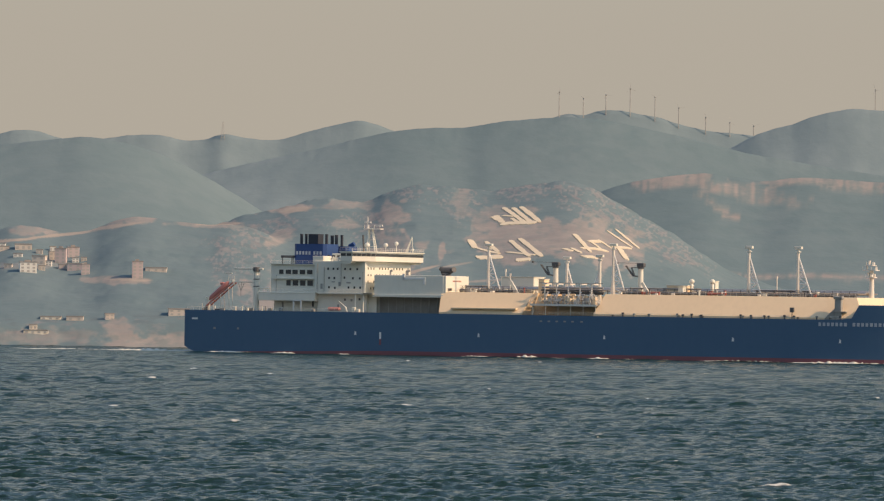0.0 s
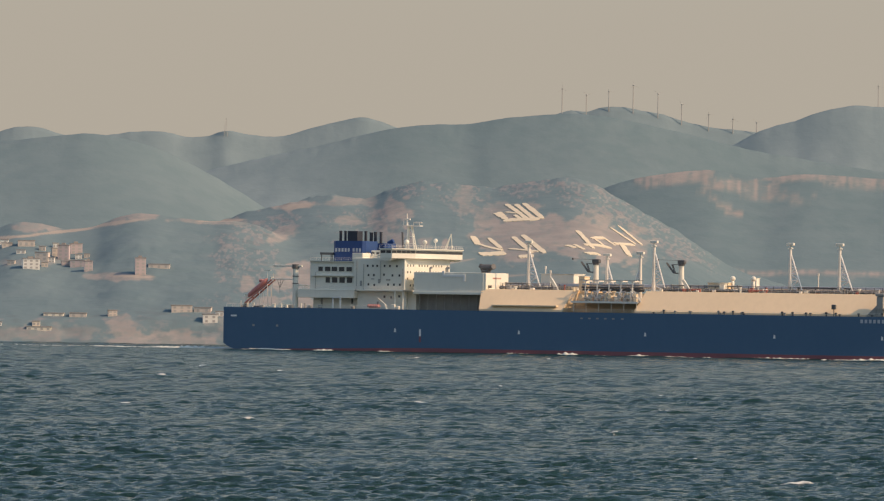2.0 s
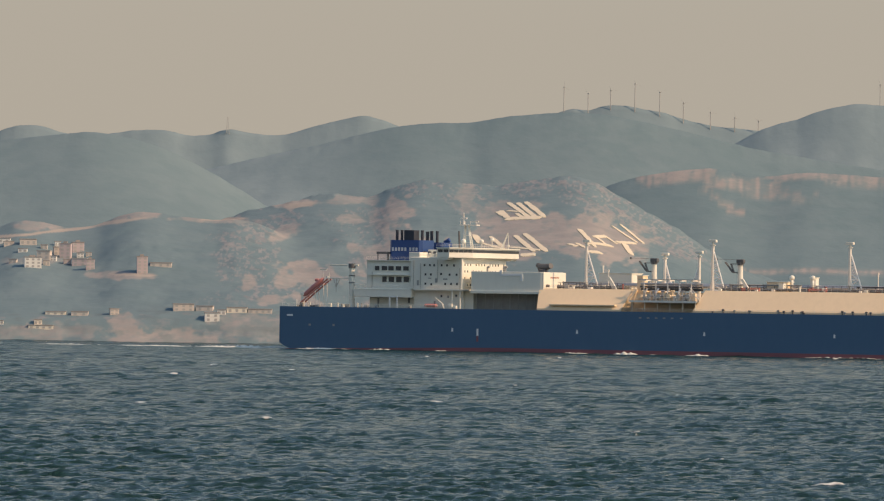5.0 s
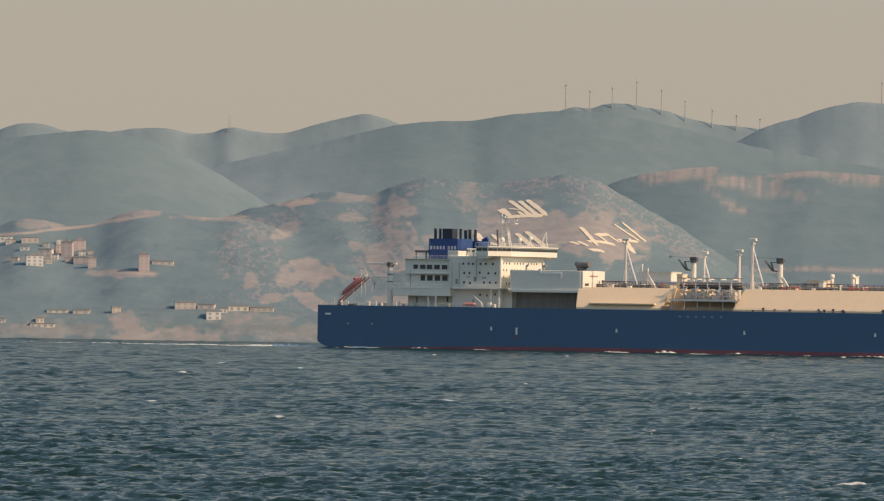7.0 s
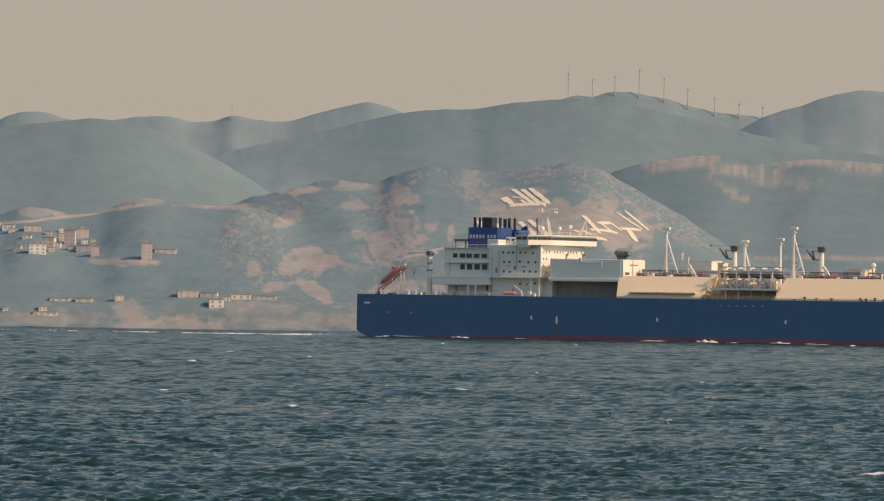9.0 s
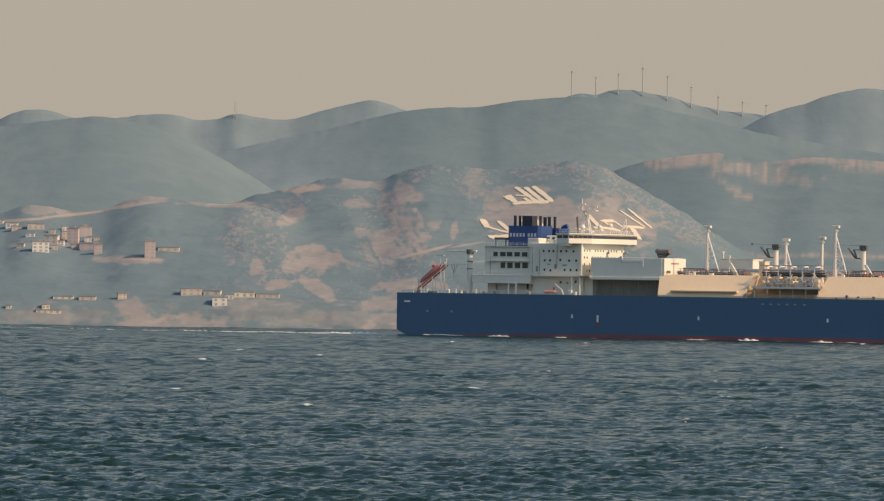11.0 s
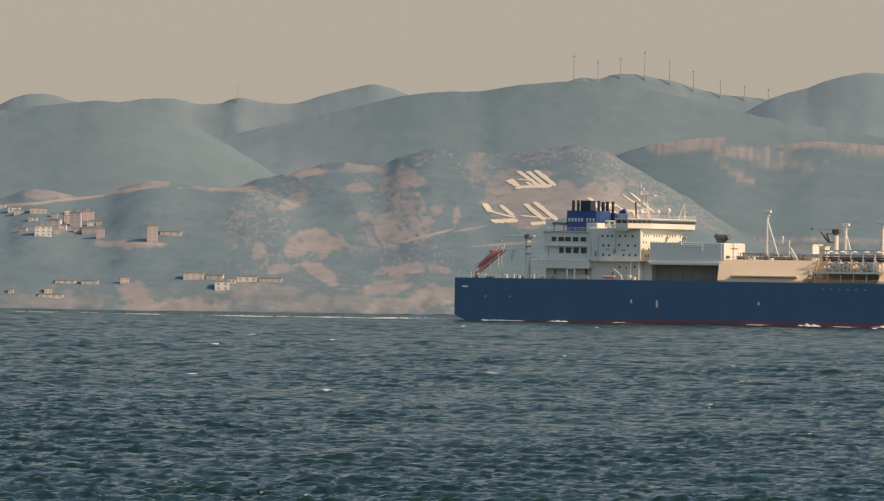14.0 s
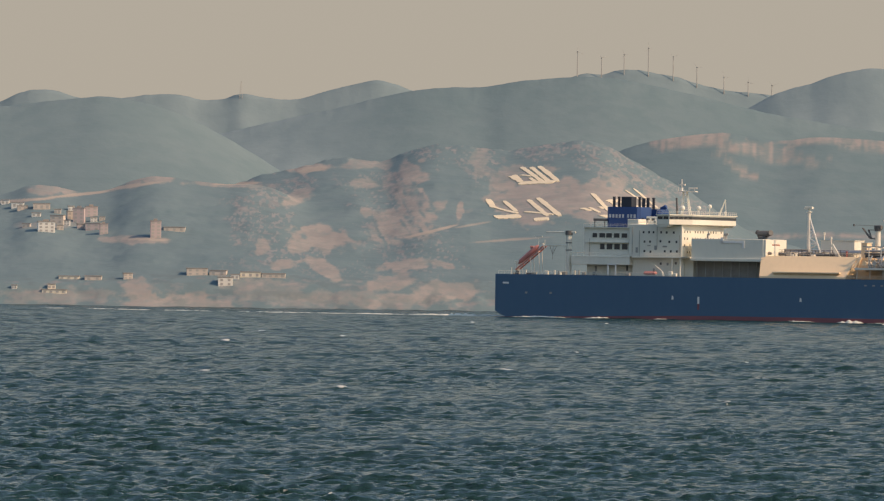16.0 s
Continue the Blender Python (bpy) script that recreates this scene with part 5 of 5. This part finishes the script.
for group, lift in ((STROKES, 63), (STROKES_TWO, 69), (STROKES_THREE, 69)):
    for x0, y0, x1, y1, broad in group:
        a, b = on_land(x0 + 28, y0 - lift), on_land(x1 + 28, y1 - lift)
        n = 14
        mid = [a.lerp(b, i / (n - 1)) for i in range(n)]
        pts = []
        for p in mid:
            u = p.x / p.y
            pts.append(Vector((p.x, p.y, float(land_height(np.array([u]), np.array([p.y]))[0]))))
        flat = Vector((b.x - a.x, b.y - a.y, 0))
        across = Vector((-flat.y, flat.x, 0)).normalized()
        half = 0.9 * broad * a.y / UNIT
        slope = 3.2 if abs(flat.x) > abs(flat.y) else 1.0
        bm = bmesh.new()
        rows = []
        for i, p in enumerate(pts):
            w = half * (0.55 if i in (0, n - 1) else 1.0) * ragged.uniform(0.8, 1.12)
            ring = []
            for s in (-1, 1):
                q = p + across * (s * w * slope)
                g = float(land_height(np.array([q.x / q.y]), np.array([q.y]))[0])
                ring += [bm.verts.new((q.x, q.y, g - 0.8)), bm.verts.new((q.x, q.y, g + 0.3))]
            rows.append(ring)
        for r, q in zip(rows, rows[1:]):
            for f in ((0, 1), (1, 3), (3, 2), (2, 0)):
                bm.faces.new((r[f[0]], r[f[1]], q[f[1]], q[f[0]]))
        bm.faces.new((rows[0][0], rows[0][1], rows[0][3], rows[0][2]))
        bm.faces.new((rows[-1][0], rows[-1][1], rows[-1][3], rows[-1][2]))
        part("stone_stroke", bm, PALE_STONE, writing)


def building(x0, x1, top, foot, wall, storeys, turn, label, long=0.7):
    p = on_land((x0 + x1) / 2, foot)
    w, h = (x1 - x0) * p.y / UNIT, (foot - top) * p.y / UNIT
    d = w * long
    ob = tagged(new("house"), label, "house", "houses along the coast")
    ob.matrix_basis = pose(p.x, p.y + d * 0.5, p.z, 0, 0, turn)
    bm = bmesh.new()
    box(bm, -w / 2, w / 2, -d / 2, d / 2, -1.2, h, 0.06)
    part("wall", bm, PLASTER[wall], ob)
    bm = bmesh.new()
    box(bm, -w / 2 - 0.15, w / 2 + 0.15, -d / 2 - 0.15, d / 2 + 0.15, h, h + 0.3)
    if storeys > 2:
        box(bm, -w * 0.2, w * 0.15, -d * 0.2, d * 0.2, h + 0.3, h + 1.0)
    part("roof", bm, TILE, ob)
    cols = max(int(w / 2.2), 2)
    for s in range(storeys):
        for c in range(cols):
            bm = bmesh.new()
            x, z = -w / 2 + (c + 0.5) * w / cols, (s + 0.45) * h / storeys
            ww, hh = min(0.5, w / cols * 0.3), min(0.6, h / storeys * 0.28)
            box(bm, x - ww, x + ww, -d / 2 - 0.05, -d / 2 + 0.1, z - hh, z + hh)
            part("window", bm, HAZED_PANE, ob)
    return ob


W_, S_, P_, L_ = 0, 1, 2, 3
for row in (
        (66, 96, 394, 412, W_, 3, 8, "whitewashed flat-roofed block on the village slope"), (90, 114, 383, 397, S_, 2, -10, "sand-coloured flat-roofed house in the village"),
        (118, 134, 376, 390, S_, 2, 14, "sand-coloured flat-roofed house in the village"), (130, 150, 370, 396, P_, 4, -6, "tall pink plaster house in the village"),
        (151, 172, 367, 384, P_, 3, 10, "pink plaster house with flat roof"), (152, 178, 396, 408, P_, 2, -4, "low pink plaster house below the village"),
        (176, 191, 398, 416, P_, 3, 6, "pink plaster house with flat roof"), (266, 285, 394, 424, P_, 5, 6, "lone pink plaster tower house beside a terrace"),
        (290, 328, 404, 411, S_, 1, 0, "long low sand-coloured shed on a terrace"), (20, 42, 360, 368, W_, 1, 0, "small whitewashed house beside the hill road"),
        (58, 88, 362, 372, S_, 1, 5, "sand-coloured low house beside the hill road"), (56, 72, 378, 384, W_, 1, 0, "small whitewashed house in the village")):
    building(*row)
for row in (
        (2, 16, 356, 363, W_, 1, 0, "small whitewashed house beside the hill road"), (30, 48, 366, 373, S_, 1, 8, "small sand-coloured house below the hill road"),
        (100, 112, 400, 408, S_, 1, 5, "small sand-coloured house on the village slope"), (113, 124, 392, 400, W_, 2, -5, "small whitewashed house on the village slope"),
        (136, 150, 398, 406, P_, 2, 8, "low pink plaster house on the village slope"), (96, 108, 372, 379, S_, 1, 0, "small sand-coloured house above the village"),
        (120, 131, 366, 374, W_, 1, 12, "small whitewashed house above the village"), (160, 172, 386, 394, W_, 2, 5, "small whitewashed house in the village"),
        (40, 54, 398, 404, S_, 1, -8, "small sand-coloured house on the village slope"), (176, 186, 385, 391, S_, 1, 4, "small sand-coloured house in the village")):
    building(*row)
for row in (
        (104, 140, 490, 495, L_, 1, 0, "long low pale building above the shore"), (150, 180, 491, 498, S_, 1, 0, "long low sand-coloured building above the shore"),
        (74, 118, 516, 522, L_, 1, 0, "long low sunlit building near the water"), (84, 98, 509, 517, L_, 1, 4, "small pale house behind the shore building"),
        (330, 367, 478, 490, S_, 2, 5, "two-storey sand-coloured house above the shore"), (372, 402, 481, 489, S_, 1, -5, "low sand-coloured house above the shore"),
        (386, 412, 494, 509, W_, 2, 5, "whitewashed house with flat roof above the shore"), (409, 424, 488, 496, W_, 1, 0, "small whitewashed house above the shore"),
        (426, 462, 484, 493, L_, 1, 0, "long pale terrace building above the shore"), (464, 506, 487, 494, S_, 1, 0, "long sand-coloured terrace building above the shore"),
        (218, 234, 486, 496, S_, 2, 12, "small sand-coloured house on the point"), (20, 30, 507, 513, W_, 1, 0, "small whitewashed hut near the water")):
    building(*row)


# wind towers on the skyline
def wind_turbine(x, foot, top, label):
    u, e = from_view(x, foot)
    u2, e2 = from_view(x, top)
    d = 4757.0
    base = float(land_height(np.array([u]), np.array([d]))[0])
    h = EYE[2] + e2 * d - base
    ob = tagged(new("wind_turbine"), label, "wind turbine", "turbines on the ridge")
    ob.matrix_basis = pose(u * d, d, base, 0, 0, 15)
    bm = bmesh.new()
    tube(bm, (0, 0, -2), (0, 0, h), 0.36, 0.24, n=8)
    part("tower", bm, TOWER, ob)
    bm = bmesh.new()
    box(bm, -0.35, 0.35, -0.9, 0.9, h - 0.1, h + 0.6, 0.1)
    part("nacelle", bm, TOWER, ob)
    for k in range(3):
        a = radians(90 + 120 * k + x % 60)
        bm = bmesh.new()
        tube(bm, (0, -1.0, h + 0.25), (4.5 * math.cos(a), -1.0, h + 0.25 + 4.5 * math.sin(a)), 0.09, 0.03, n=5)
        part("blade", bm, TOWER, ob)


for x, foot, top in ((996, 196, 155), (1039, 190, 166), (1079, 186, 160), (1122, 186, 149), (1166, 194, 164), (1208, 208, 183), (1256, 220, 200),
                     (1299, 226, 209), (1341, 230, 215), (1557, 186, 151)):
    wind_turbine(x + 28, foot - 63, top - 63, "thin grey wind turbine on the far ridge")
u0, e0 = from_view(428, 144)
base = float(land_height(np.array([u0]), np.array([4757.0]))[0])
mast = tagged(new("radio_mast"), "thin grey lattice radio mast on a hilltop", "radio mast")
mast.matrix_basis = pose(u0 * 4757, 4757, base)
for dx, dy in ((-1.3, -1.3), (1.3, -1.3), (-1.3, 1.3), (1.3, 1.3)):
    bm = bmesh.new()
    tube(bm, (dx, dy, -2), (dx * 0.1, dy * 0.1, EYE[2] + e0 * 4757 - base), 0.16, 0.1, n=5)
    part("leg", bm, TOWER, mast)
for k in range(5):
    bm = bmesh.new()
    w = 0.4 * (1 - k / 6)
    box(bm, -w, w, -w, w, 1.0 + k * 1.6, 1.2 + k * 1.6)
    part("crossbar", bm, TOWER, mast)

# ---- foam thrown up along the hull and left in the wake ----
FOAM = material("white sea foam", (0.80, 0.80, 0.74), 0.9, other=(0.52, 0.58, 0.55), size=1.2, amount=0.9, bump=0.4)
foams = []


def foam_strip(x0, x1, y, broad, high, seed, label):
    r = random.Random(seed)
    n = max(int((x1 - x0) / 0.7), 6)
    bm = bmesh.new()
    prev = None
    lean = r.uniform(0.3, 0.7)
    for i in range(n + 1):
        t = i / n
        bulge = (math.sin(math.pi * min(t / lean * 0.5, 0.5)) if t < lean else math.cos(math.pi * 0.5 * (t - lean) / (1 - lean))) + 0.03
        k = bulge * r.uniform(0.45, 1.1)
        x, c = x0 + (x1 - x0) * t, y + r.uniform(-0.15, 0.15) * broad
        ring = [bm.verts.new((x, c - broad * k, -0.9)), bm.verts.new((x, c - broad * k * 0.5, high * k * r.uniform(0.5, 0.8))),
                bm.verts.new((x, c, high * k)), bm.verts.new((x, c + broad * k * 0.6, -0.9))]
        if prev:
            for a in range(3):
                bm.faces.new((prev[a], prev[a + 1], ring[a + 1], ring[a]))
        prev = ring
    ob = new("wake_foam", finish(bm, "wake_foam", FOAM, True))
    foams.append(tagged(ob, label, "foam", "foam of the ship's wake"))


for i, (x0, x1, broad, high) in enumerate(((6, 30, 1.0, 0.6), (33, 43, 1.2, 0.7), (58, 66, 0.7, 0.4), (104, 118, 0.9, 0.6), (124, 134, 1.6, 1.1), (150, 160, 1.3, 0.8),
                                           (178, 182, 0.7, 0.4), (190, 228, 1.3, 0.6), (222, 262, 1.8, 0.8), (70, 75, 0.6, 0.3), (252, 290, 3.0, 1.6), (160, 176, 0.8, 0.35), (134, 150, 0.7, 0.3))):
    foam_strip(x0, x1, -half_beam((x0 + x1) / 2, 1) - 0.9, broad, high, i + 1, "white foam breaking along the ship's hull")
for i, (x0, x1, y, broad, high) in enumerate(((-34, 3, -21, 2.2, 0.9), (-58, -34, -22, 1.4, 0.45), (-95, -70, -25, 1.2, 0.4), (-44, -20, 4, 1.4, 0.4),
                                              (-130, -104, -24, 1.2, 0.35), (-16, 2, -10, 1.6, 0.5), (-115, -36, -22.5, 0.8, 0.28), (-70, -8, -24.5, 1.0, 0.4), (-190, -120, -20, 1.0, 0.3))):
    foam_strip(x0, x1, y, broad, high, 40 + i, "thin white foam streak in the ship's wake")


def motions():
    turn = -math.degrees(HEADING)
    rows = []
    for t in (0, 4, 8, 12, 16):
        p = SHIP_START + COURSE * (SPEED * t)
        rows.append((t, pose(p.x, p.y, 0.0, 0, 0, turn)))
    walk(ship, rows)
    for ob in foams:
        walk(ob, rows)
    walk(sea, [(t, pose(0.9 * t, -2.6 * t, 0)) for t in (0, 4, 8, 12, 16)])


motions()
